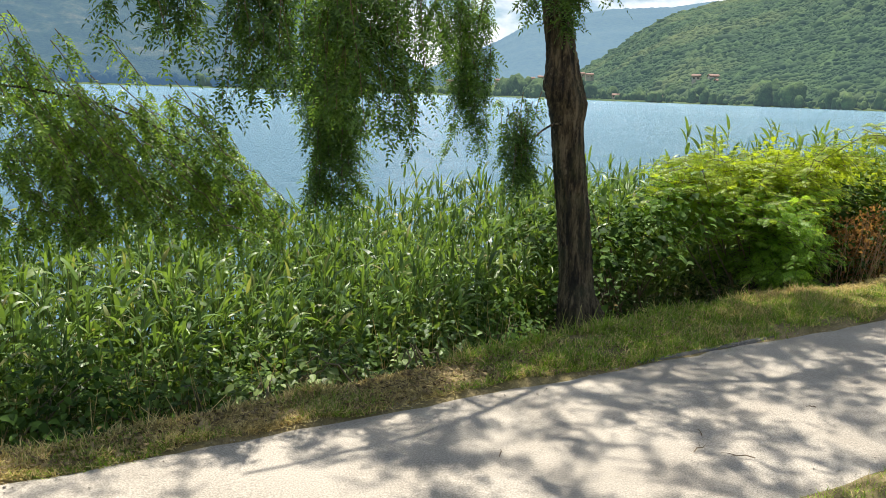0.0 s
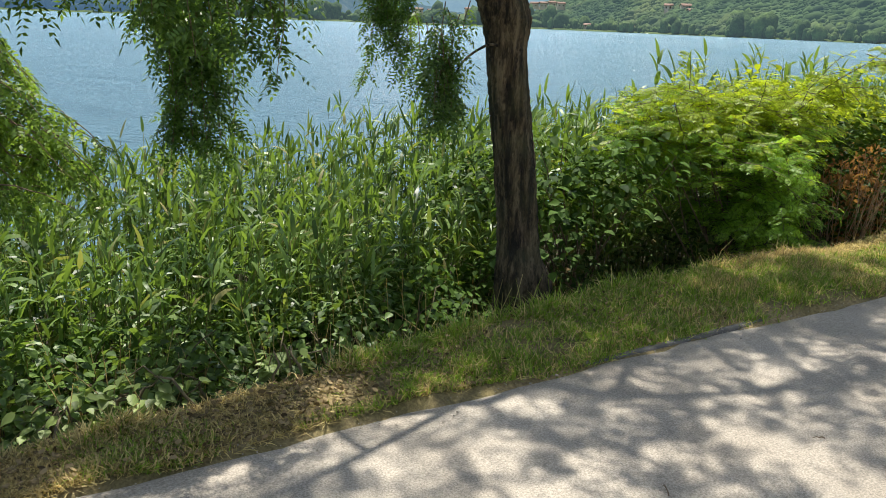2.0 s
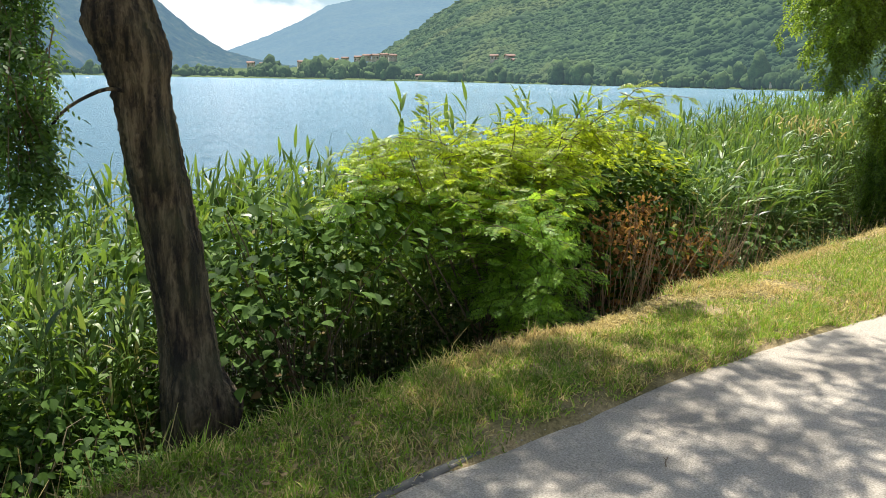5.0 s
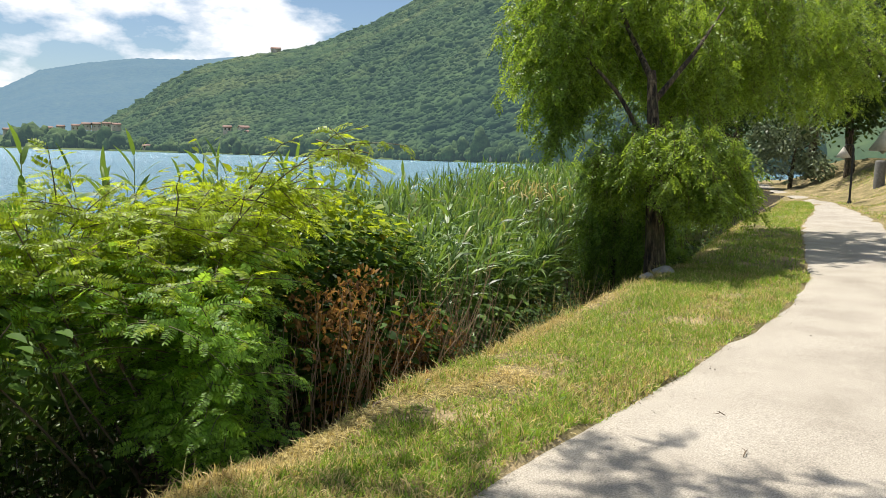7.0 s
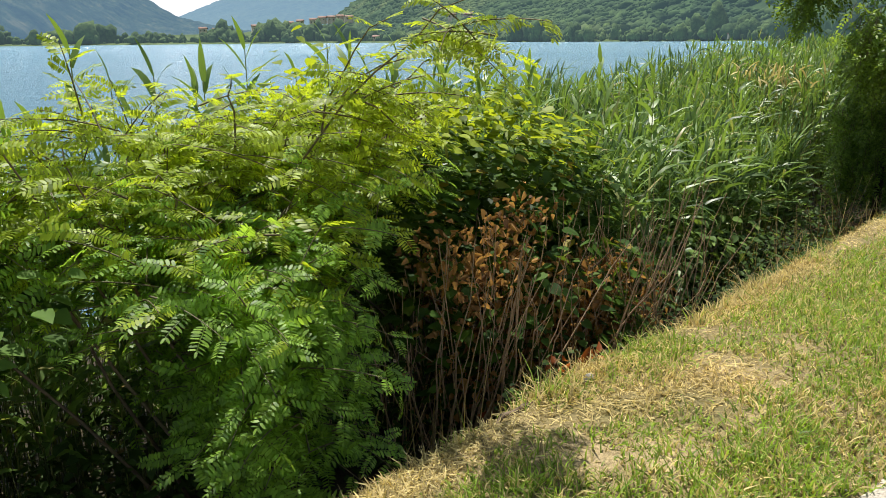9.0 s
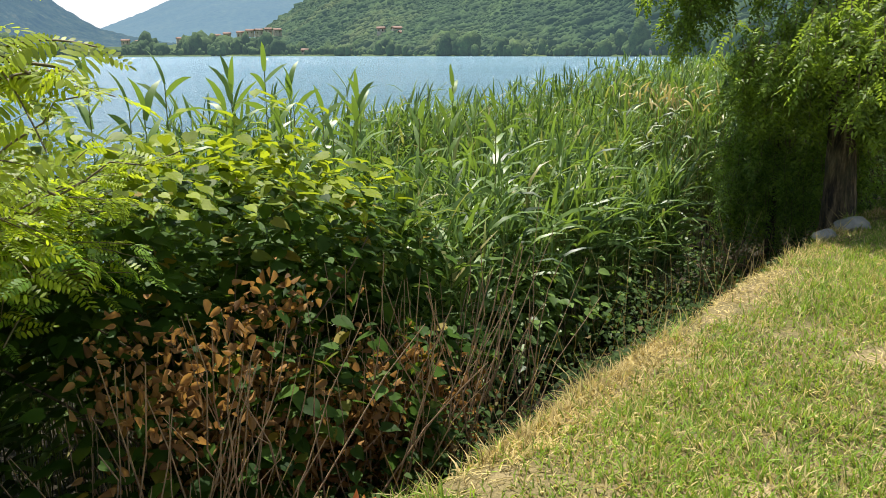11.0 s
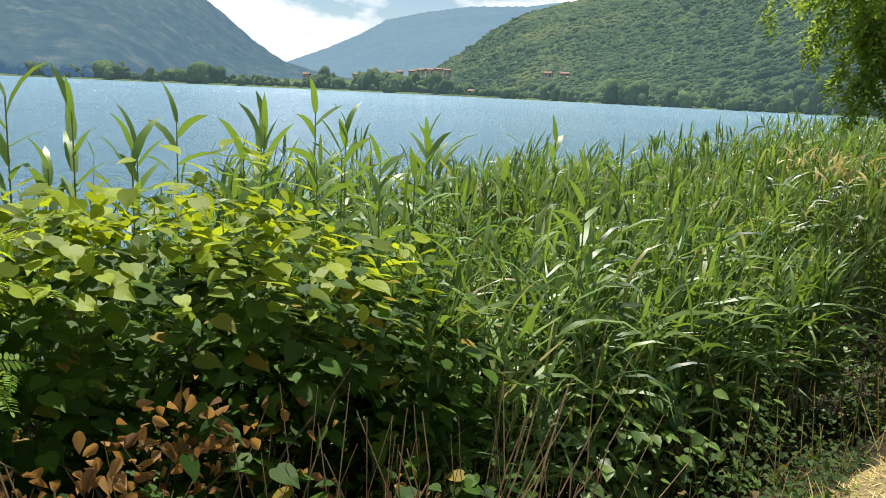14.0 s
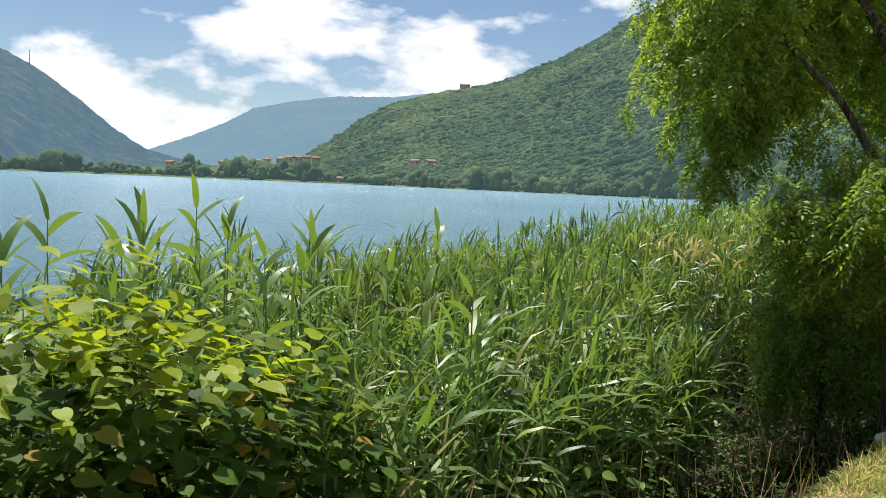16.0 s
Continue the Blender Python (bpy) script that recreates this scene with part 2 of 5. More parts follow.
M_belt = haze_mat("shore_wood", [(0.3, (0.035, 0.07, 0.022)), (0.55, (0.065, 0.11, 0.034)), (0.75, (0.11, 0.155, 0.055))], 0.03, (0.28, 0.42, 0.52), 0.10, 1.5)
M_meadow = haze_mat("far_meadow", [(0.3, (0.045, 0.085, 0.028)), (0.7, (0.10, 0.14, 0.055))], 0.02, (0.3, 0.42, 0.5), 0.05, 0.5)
M_farwall = plain_mat("pale_plaster", (0.62, 0.56, 0.47), 0.9, 0, 0.1, 2)
M_farroof = plain_mat("terracotta_roof", (0.30, 0.20, 0.16), 0.9, 0, 0.2, 2)
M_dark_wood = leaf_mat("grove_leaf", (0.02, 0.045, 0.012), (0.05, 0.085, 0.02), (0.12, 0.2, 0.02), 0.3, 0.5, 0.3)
M_silver = leaf_mat("silvery_leaf", (0.17, 0.21, 0.13), (0.30, 0.34, 0.23), (0.3, 0.36, 0.2), 0.3, 0.5, 0.3)

# ---- mesh helpers ----
rng = np.random.default_rng(7)


def raw_mesh(name, V, F, material, smooth=False):
    """A mesh from an array of places and a list of index arrays, each with one count of corners."""
    me = bpy.data.meshes.new(name)
    F = [f for f in (F if isinstance(F, list) else [F]) if len(f)]
    flat = np.concatenate([f.ravel() for f in F]).astype(np.int32)
    tot = np.concatenate([np.full(len(f), f.shape[1], np.int32) for f in F])
    me.vertices.add(len(V))
    me.vertices.foreach_set("co", np.asarray(V, np.float32).ravel())
    me.loops.add(len(flat))
    me.loops.foreach_set("vertex_index", flat)
    me.polygons.add(len(tot))
    me.polygons.foreach_set("loop_start", np.r_[0, np.cumsum(tot)[:-1]].astype(np.int32))
    me.polygons.foreach_set("loop_total", tot)
    if smooth:
        me.polygons.foreach_set("use_smooth", np.ones(len(tot), bool))
    me.materials.append(material)
    me.update(calc_edges=True)
    return me


def child(name, me, parent, label="", kind=""):
    ob = new(name, me)
    ob.parent = parent
    ob.matrix_parent_inverse = parent.matrix_world.inverted()
    return tagged(ob, label, "", "", kind)


def thing(name, place, label, category, group="", kind=""):
    e = new(name)
    e.location = place
    e.empty_display_size = 0.1
    bpy.context.view_layer.update()
    return tagged(e, label, category, group, kind)


def unit(a):
    return a / np.maximum(np.linalg.norm(a, axis=-1, keepdims=True), 1e-9)


DIAMOND = (np.array([[0, 0, 0], [0.42, -0.5, 0.04], [1, 0, -0.06], [0.42, 0.5, 0.04]]), np.array([[0, 1, 2, 3]]))
OVATE = (np.array([[0, 0, 0], [0.06, -0.3, 0.03], [0.32, -0.5, 0.07], [0.68, -0.32, 0.04], [1, 0, -0.12], [0.68, 0.32, 0.04], [0.32, 0.5, 0.07], [0.06, 0.3, 0.03], [0.45, 0, -0.03]]),
         np.array([[8, 0, 1], [8, 1, 2], [8, 2, 3], [8, 3, 4], [8, 4, 5], [8, 5, 6], [8, 6, 7], [8, 7, 0]]))
SMALL = (np.array([[0, 0, 0], [0.22, -0.46, 0.03], [0.72, -0.44, 0.02], [1, 0, -0.05], [0.72, 0.44, 0.02], [0.22, 0.46, 0.03]]), np.array([[0, 1, 4, 5], [1, 2, 3, 4]]))
WEED = (np.array([[0, 0, 0], [-0.06, -0.28, 0.0], [0.2, -0.5, 0.025], [0.6, -0.33, 0.01], [1, 0, -0.09], [0.6, 0.33, 0.01], [0.2, 0.5, 0.025], [-0.06, 0.28, 0.0], [0.4, 0, -0.015]]), OVATE[1])
HALF = [(-0.08, 0.2), (0.0, 0.38), (0.18, 0.5), (0.4, 0.46), (0.62, 0.33), (0.82, 0.14)]
HEART = (np.array([[0, 0, 0]] + [[u, -v, 0.05 * v] for u, v in HALF] + [[1, 0, -0.09]] + [[u, v, 0.05 * v] for u, v in HALF[::-1]] + [[0.4, 0, -0.015]]), np.array([[14, k, (k + 1) % 14] for k in range(14)]))


def scatter(shape, P, D, N, L, W):
    """Copies of a leaf shape at P, along D, facing N, of length L and width W: places and faces."""
    T, F = shape
    D = unit(D)
    S = unit(np.cross(N, D))
    N = np.cross(D, S)
    L, W = np.asarray(L)[:, None, None] * np.ones((len(P), 1, 1)), np.asarray(W)[:, None, None] * np.ones((len(P), 1, 1))
    V = P[:, None] + T[None, :, :1] * L * D[:, None] + T[None, :, 1:2] * W * S[:, None] + T[None, :, 2:] * L * N[:, None]
    idx = F[None] + (np.arange(len(P)) * len(T))[:, None, None]
    return V.reshape(-1, 3), idx.reshape(-1, F.shape[1])


def joined(parts):
    """Several (places, faces) as one."""
    Vs, Fs, k = [], {}, 0
    for V, F in parts:
        Vs.append(V)
        Fs.setdefault(F.shape[1], []).append(F + k)
        k += len(V)
    return np.concatenate(Vs), [np.concatenate(f) for f in Fs.values()]


def tube(points, radii, sides=7, wobble=0.0):
    """A tapering tube along points."""
    P = np.asarray(points, float)
    R = np.asarray(radii, float)
    T = unit(np.gradient(P, axis=0))
    ref = np.array([0.31, 0.95, 0.05]) if abs(T[0][2]) > 0.6 else np.array([0, 0, 1.0])
    A = unit(np.cross(T, ref))
    B = np.cross(T, A)
    ang = np.linspace(0, 2 * np.pi, sides, endpoint=False)
    r = R[:, None] * (1 + wobble * rng.standard_normal((len(P), sides)))
    V = P[:, None] + r[..., None] * (np.cos(ang)[None, :, None] * A[:, None] + np.sin(ang)[None, :, None] * B[:, None])
    i, j = np.meshgrid(np.arange(len(P) - 1), np.arange(sides), indexing="ij")
    k = (j + 1) % sides
    F = np.stack([i * sides + j, i * sides + k, (i + 1) * sides + k, (i + 1) * sides + j], -1).reshape(-1, 4)
    return V.reshape(-1, 3), F


def bent(a, b, sag, n=7, jitter=0.0):
    """Places from a to b with a bow of sag metres upwards in the middle."""
    u = np.linspace(0, 1, n)[:, None]
    p = (1 - u) * np.asarray(a, float) + u * np.asarray(b, float)
    p[:, 2] += 4 * sag * (u * (1 - u))[:, 0]
    p[1:-1] += jitter * rng.standard_normal((n - 2, 3))
    return p


def pinnate(P, D, N, length, pairs, leaflet, width, jitter=0.15):
    """Leaflets of many feathered leaves: places, directions, faces' normals, lengths, widths."""
    D, n = unit(D), len(P)
    S = unit(np.cross(N, D))
    N = np.cross(D, S)
    out = []
    for i in range(pairs):
        u = (i + 1.0) / (pairs + 0.6)
        sag = -0.28 * u * u
        for side in (-1, 1):
            p = P + (length * u)[:, None] * D + (length * sag)[:, None] * np.array([0, 0, 1.0])
            d = unit(0.35 * D + side * S + jitter * rng.standard_normal((n, 3)) + np.array([0, 0, -0.12 - jitter]))
            out.append((p, d, N + 2 * jitter * rng.standard_normal((n, 3)), leaflet * (1 - 0.35 * u) * rng.uniform(0.8, 1.15, n), width * rng.uniform(0.8, 1.15, n)))
    p = P + length[:, None] * D + (length * -0.28)[:, None] * np.array([0, 0, 1.0])
    out.append((p, D + np.array([0, 0, -0.3]), N, leaflet * np.ones(n), width * np.ones(n)))
    return [np.concatenate(c) for c in zip(*out)]


def smooth01(a, b, x):
    t = np.clip((np.asarray(x, float) - a) / (b - a), 0, 1)
    return t * t * (3 - 2 * t)


def vnoise(x, y, s, seed=0):
    """Smooth value noise in the plane, about -1 to 1."""
    x, y = np.asarray(x, float) / s + 17.3 * seed, np.asarray(y, float) / s - 9.1 * seed
    xi, yi = np.floor(x), np.floor(y)
    def h(a, b):
        v = np.sin(a * 127.1 + b * 311.7 + seed * 74.7) * 43758.5453
        return 2 * (v - np.floor(v)) - 1
    u, v = x - xi, y - yi
    u, v = u * u * (3 - 2 * u), v * v * (3 - 2 * v)
    return (h(xi, yi) * (1 - u) + h(xi + 1, yi) * u) * (1 - v) + (h(xi, yi + 1) * (1 - u) + h(xi + 1, yi + 1) * u) * v


# ---- plan: path edge, bank edge, heights ----
WATER = -1.6
EX = [-60, -12, -6, -2.1, -1.1, 0.66, 1.76, 2.85, 4.3, 5.4, 7, 8.5, 10.2, 12.4, 16, 21, 29, 33, 36, 41, 48, 70]
EY = [-9, 0.4, 1.5, 2.05, 2.2, 2.47, 2.61, 2.73, 2.82, 2.81, 2.81, 2.83, 2.9, 3.2, 4.05, 5.2, 6.56, 7.5, 8.5, 10.4, 13, 20]
BX = [-60, -12, -6, -2.1, -1.5, -0.7, 0.27, 1.44, 2.3, 3.8, 5.2, 6.1, 7.5, 9.4, 10.9, 13, 16, 21, 29, 33, 36, 41, 48, 70]
BY = [-8, 0.9, 1.8, 2.3, 2.48, 2.68, 2.92, 3.33, 3.57, 3.72, 3.85, 3.95, 4.16, 4.45, 4.62, 4.85, 5.5, 6.5, 7.7, 8.5, 9.4, 11.4, 14, 22]


def left_edge(x):
    return np.interp(x, EX, EY)


def bank_edge(x):
    return np.interp(x, BX, BY)


def right_edge(x):
    return left_edge(x) - np.interp(x, [24, 31], [1.72, 1.05])


def path_z(x):
    return 0.1 * smooth01(1, 6, x)


def bare(x, y):
    """How bare or dry the turf is: worn spots and the bank's edge."""
    spots = np.exp(-(((x - 6.1) / 0.3) ** 2 + ((y - 3.5) / 0.16) ** 2)) + np.exp(-(((x - 5.65) / 0.2) ** 2 + ((y - 3.6) / 0.1) ** 2)) + 0.8 * np.exp(-(((x - 5.0) / 0.45) ** 2 + ((y - 3.75) / 0.1) ** 2)) + (0.55 + 0.35 * vnoise(x, y, 0.3, 43)) * (1 - smooth01(-0.3, 0.6, x)) * smooth01(left_edge(x) - 0.1, left_edge(x), y)
    edge = 0.85 * np.exp(-((y - bank_edge(x) + 0.03) / 0.17) ** 2) * smooth01(2.5, 4.5, x) * (0.6 + 0.8 * vnoise(x, y * 0, 0.4, 41))
    return np.clip(spots + edge, 0, 1)


def ground_z(x, y):
    x, y = np.asarray(x, float), np.asarray(y, float)
    yl, yb, yr, zp = left_edge(x), bank_edge(x), right_edge(x), path_z(x)
    u = y - yb
    soft = np.interp(u, [-0.5, 0, 0.3, 0.9, 2, 4, 8, 14, 40], [0, 0.03, 0.19, 0.6, 0.95, 1.3, 1.8, 2.4, 5])
    sharp = np.interp(u, [-0.5, -0.15, 0, 0.08, 0.4, 0.9, 2, 4, 8, 14, 40], [0, 0.01, 0.04, 0.11, 0.42, 0.72, 1.0, 1.35, 1.8, 2.4, 5])
    drop = soft + (sharp - soft) * smooth01(0.6, 2.6, x)
    verge = zp + 0.012 + 0.03 * vnoise(x, y, 0.7, 1) + 0.012 * vnoise(x, y, 0.16, 2)
    mound = 1.9 * smooth01(0.2, 5.0, yr - y) * smooth01(14, 24, x) * (1 - smooth01(60, 90, x))
    z = np.where(y > yl, verge - drop + 0.05 * vnoise(x, y, 0.5, 3) * smooth01(0, 0.6, u), verge + mound)
    on = smooth01(yr - 0.03, yr + 0.05, y) * (1 - smooth01(yl - 0.05, yl + 0.03, y))
    return z * (1 - on) + (zp - 0.02) * on


def steps(lo, fine_lo, fine_hi, hi, fine, grow=1.22):
    mid = np.arange(fine_lo, fine_hi, fine)
    out, s, v = [], fine, mid[-1]
    while v < hi:
        s *= grow
        v += s
        out.append(v)
    back, s, v = [], fine, mid[0]
    while v > lo:
        s *= grow
        v -= s
        back.append(v)
    return np.r_[back[::-1], mid, out]


def sheet(name, xs, ys, zfun, material, smooth=True):
    X, Y = np.meshgrid(xs, ys)
    V = np.stack([X, Y, zfun(X, Y)], -1).reshape(-1, 3)
    i, j = np.meshgrid(np.arange(len(ys) - 1), np.arange(len(xs) - 1), indexing="ij")
    k, w = i * len(xs) + j, len(xs)
    return raw_mesh(name, V, np.stack([k, k + 1, k + w + 1, k + w], -1).reshape(-1, 4), material, smooth)


# ---- ground, path, lake ----
xs = steps(-4600, -4.5, 14.0, 4600, 0.09)
ys = steps(-4600, -1.0, 7.0, 4600, 0.07)
ground_me = sheet("ground", xs, ys, ground_z, M_soil)
# Slope below the bank edge takes the soil darkened for shade
ground_me.materials.append(M_shade_soil)
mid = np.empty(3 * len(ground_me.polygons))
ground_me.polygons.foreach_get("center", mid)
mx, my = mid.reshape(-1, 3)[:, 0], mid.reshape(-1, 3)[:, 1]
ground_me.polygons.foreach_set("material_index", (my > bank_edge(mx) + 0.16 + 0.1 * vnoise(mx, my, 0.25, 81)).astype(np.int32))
ground = tagged(new("ground", ground_me), "grassy lakeside bank with bare soil and dry thatch patches", "ground", "", "structure")

px = np.r_[np.arange(-60, -6, 2.0), np.arange(-6, 16, 0.15), np.arange(16, 70, 0.6)]
pu = np.linspace(0, 1, 24)
X = np.repeat(px[:, None], len(pu), 1)
wob = 0.045 * vnoise(px, px * 0, 0.55, 5) + 0.03 * vnoise(px, px * 0, 0.17, 6)
wob2 = 0.04 * vnoise(px, px * 0, 0.4, 8)
Yl, Yr = left_edge(px) + 0.02 + wob, right_edge(px) - 0.03 + wob2
Y = Yr[:, None] * (1 - pu) + Yl[:, None] * pu
Z = path_z(X) + 0.012 * np.sin(np.pi * pu)[None] + 0.004 * vnoise(X, Y, 0.3, 9) - 0.016 * ((pu == 0) | (pu == 1))[None]
i, j = np.meshgrid(np.arange(len(px) - 1), np.arange(len(pu) - 1), indexing="ij")
k, w = i * len(pu) + j, len(pu)
tagged(new("path", raw_mesh("path", np.stack([X, Y, Z], -1).reshape(-1, 3), np.stack([k, k + w, k + w + 1, k + 1], -1).reshape(-1, 4), M_path, True)),
       "pale beige compacted gravel footpath along the lake", "path", "", "structure")

# low concrete edging on the lake side of the path
ex = np.arange(0.9, 4.4, 0.1)
def edging_section(x):
    y, z = left_edge(x) + 0.03, path_z(x)
    return [(x, y - 0.014, z - 0.08), (x, y - 0.014, z + 0.002), (x, y + 0.014, z + 0.006), (x, y + 0.014, z - 0.08)]
V = np.array([p for x in ex for p in edging_section(x)])
n = len(ex)
F = np.array([[4 * a + b, 4 * a + (b + 1) % 4, 4 * a + 4 + (b + 1) % 4, 4 * a + 4 + b] for a in range(n - 1) for b in range(4)])
tagged(new("path_edging", raw_mesh("path_edging", V, F, M_edging)), "narrow grey concrete edging between path and grass", "kerb", "", "structure")

wv = np.array([[-4700, 4.0, WATER], [4700, 4.0, WATER], [4700, 4700, WATER], [-4700, 4700, WATER]], float)
tagged(new("water", raw_mesh("water", wv, np.array([[0, 1, 2, 3]]), M_water)), "blue rippled lake water", "lake", "", "structure")

# ---- far shore and hills ----
SB = [-80, -20, 5, 14, 24, 32, 41, 48, 57, 62, 68, 75, 100]
SR = [600, 760, 820, 800, 760, 690, 590, 520, 450, 420, 380, 330, 300]


def shore_r(b):
    return np.interp(b, SB, SR)


def hill_mesh(name, bearings, crest_el, foot_r, crest_r, material, rows, lump, steep=0.85):
    """A wooded slope: from its foot at foot_r rising to a crest seen crest_el degrees high at crest_r."""
    nb = bearings
    u = np.linspace(0, 1, rows)
    B, U = np.meshgrid(np.radians(nb), u)
    el = np.interp(nb, *zip(*crest_el))
    fr, cr_ = foot_r(nb), crest_r(nb)
    R = fr[None] * (1 - U) + cr_[None] * U
    top = cr_ * np.tan(np.radians(el))
    X, Y = R * np.sin(B), R * np.cos(B)
    H = top[None] * U ** steep * (1 + 0.10 * vnoise(X, Y, 260, 4) * (1 - U) ** 0.7 * np.minimum(1, 4 * U)) + lump * vnoise(X, Y, lump * 2.6, 5) * np.minimum(1, 5 * U) + 0.5 * lump * vnoise(X, Y, lump * 1.2, 6) * np.minimum(1, 5 * U)
    H = H + 1.4 - 3.6 * (U == 0)
    V = np.stack([X, Y, H], -1)
    V2 = np.concatenate([V.reshape(-1, 3), np.stack([X[-1] * 1.02, Y[-1] * 1.02, 0 * H[-1] - 5], -1)])
    w = len(nb)
    i, j = np.meshgrid(np.arange(rows), np.arange(w - 1), indexing="ij")
    k = i * w + j
    return raw_mesh(name, V2, np.stack([k, k + 1, k + w + 1, k + w], -1).reshape(-1, 4), material, True), V


RIGHT_EL = [(27, 0.1), (29.5, 0.8), (31.2, 2.0), (32.8, 3.0), (34.3, 4.3), (36.2, 5.4), (40, 6.5), (41.8, 6.8), (44.5, 7.5), (46.9, 8.5), (48.4, 9.1), (50.7, 10.3), (52.5, 11.5), (56, 13.3), (62, 15.2), (70, 16.5), (85, 16), (110, 13)]
LEFT_EL = [(-80, 6), (-40, 8), (-15, 9.5), (0, 9.6), (7, 8.7), (11.3, 7.3), (13, 6.5), (14.4, 5.6), (16.1, 4.35), (17.8, 2.9), (19.9, 1.55), (22, 1.0), (25, 0.5)]
MID_EL = [(15, 0.3), (18, 1.0), (19.9, 1.5), (22.7, 2.6), (25, 3.65), (26.8, 4.7), (29.5, 5.35), (32.6, 5.85), (36.6, 6.0), (39, 6.35), (43, 6.5), (50, 6)]
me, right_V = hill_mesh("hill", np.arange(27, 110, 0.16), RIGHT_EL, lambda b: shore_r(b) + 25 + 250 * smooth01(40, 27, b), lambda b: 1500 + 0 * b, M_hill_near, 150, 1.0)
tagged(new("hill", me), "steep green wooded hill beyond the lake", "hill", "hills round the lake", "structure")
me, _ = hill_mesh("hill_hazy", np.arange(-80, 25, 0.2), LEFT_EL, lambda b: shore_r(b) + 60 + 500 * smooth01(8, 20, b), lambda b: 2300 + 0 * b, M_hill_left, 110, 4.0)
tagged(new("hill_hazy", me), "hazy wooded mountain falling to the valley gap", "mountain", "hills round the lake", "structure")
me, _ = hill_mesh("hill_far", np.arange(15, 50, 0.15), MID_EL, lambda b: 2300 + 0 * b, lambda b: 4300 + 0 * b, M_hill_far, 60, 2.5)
tagged(new("hill_far", me), "distant mountain ridge behind the valley, blue from its haze glow", "mountain", "hills round the lake", "structure")

# flat shore land between the lake and the hills
bb = np.arange(-80, 100, 0.5)
rr = np.array([-6, 0, 3, 8, 120, 700, 2200])
zz = np.array([-3.2, -1.7, -0.9, -0.4, 1.6, 12.0, 36.0])
B, Rr = np.meshgrid(np.radians(bb), np.arange(len(rr)), indexing="ij")
RR = shore_r(bb)[:, None] + rr[None] + 6 * vnoise(bb * 20, bb * 0, 17, 3)[:, None]
V = np.stack([RR * np.sin(B), RR * np.cos(B), zz[None] + 0 * B], -1).reshape(-1, 3)
i, j = np.meshgrid(np.arange(len(bb) - 1), np.arange(len(rr) - 1), indexing="ij")
k, w = i * len(rr) + j, len(rr)
tagged(new("far_shore", raw_mesh("far_shore", V, np.stack([k, k + w, k + w + 1, k + 1], -1).reshape(-1, 4), M_meadow, True)), "flat green shore land across the lake", "shore", "", "structure")

# crowns of woods: one lumpy shape, many sizes
def ico(sub):
    bm = bmesh.new()
    bmesh.ops.create_icosphere(bm, subdivisions=sub, radius=1.0)
    V = np.array([v.co[:] for v in bm.verts])
    F = np.array([[v.index for v in f.verts] for f in bm.faces])
    bm.free()
    return V, F


ICO2 = ico(2)


def crowns(name, P, S, material, shape=None):
    """Many lumpy tree crowns at P of size S (width, height) in one mesh."""
    T, F = shape or ICO2
    n = len(P)
    T2 = np.repeat(T[None], n, 0)
    ph = rng.uniform(0, 6.28, (n, 3))
    lump = 1 + 0.16 * np.sin(T2[..., 0] * 4.1 + ph[:, None, 0]) + 0.16 * np.sin(T2[..., 1] * 4.7 + ph[:, None, 1]) + 0.13 * np.sin(T2[..., 2] * 5.3 + ph[:, None, 2]) + 0.08 * rng.standard_normal(T2.shape[:2])
    V = P[:, None] + T2 * lump[..., None] * np.stack([S[:, 0], S[:, 0], S[:, 1]], -1)[:, None]
    idx = F[None] + (np.arange(n) * len(T))[:, None, None]
    return raw_mesh(name, V.reshape(-1, 3), idx.reshape(-1, 3), material, True)


n = 2300
b = rng.uniform(4, 78, n)
r = shore_r(b) + 2 + 75 * rng.random(n) ** 1.5 + 60 * rng.random(n) * (b < 35)
h = np.exp(rng.normal(1.35, 0.45, n)) * (1 + 0.3 * (b < 30)) * (0.75 + 0.5 * vnoise(b * 10, b * 0, 14, 31))
h = np.clip(h, 1.2, 11)
P = np.stack([r * np.sin(np.radians(b)), r * np.cos(np.radians(b)), h * 0.7 - 0.6], -1)
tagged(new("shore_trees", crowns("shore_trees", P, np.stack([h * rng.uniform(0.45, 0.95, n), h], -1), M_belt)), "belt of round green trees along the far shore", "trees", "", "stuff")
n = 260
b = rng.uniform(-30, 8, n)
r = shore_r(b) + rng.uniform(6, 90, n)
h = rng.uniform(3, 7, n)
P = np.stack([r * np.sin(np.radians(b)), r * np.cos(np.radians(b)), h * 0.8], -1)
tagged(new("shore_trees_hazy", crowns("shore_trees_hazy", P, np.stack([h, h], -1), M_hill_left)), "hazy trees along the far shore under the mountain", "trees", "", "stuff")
rows_, cols_ = right_V.shape[:2]
fu, fb = rng.uniform(0.5, rows_ - 2, 52000), rng.uniform(19, 285, 52000)
iu, ib = fu.astype(int), fb.astype(int)
wu, wb = (fu - iu)[:, None], (fb - ib)[:, None]
P = (right_V[iu, ib] * (1 - wb) + right_V[iu, ib + 1] * wb) * (1 - wu) + (right_V[iu + 1, ib] * (1 - wb) + right_V[iu + 1, ib + 1] * wb) * wu
rad = np.hypot(P[:, 0], P[:, 1])
pick = np.arange(len(P))
h = np.exp(rng.normal(0.95, 0.4, len(pick))) * np.interp(rad[pick], [400, 1500], [0.75, 1.5]) * (1 + 0.35 * vnoise(P[:, 0], P[:, 1], 60, 71))
P[:, 2] -= 0.3 * h
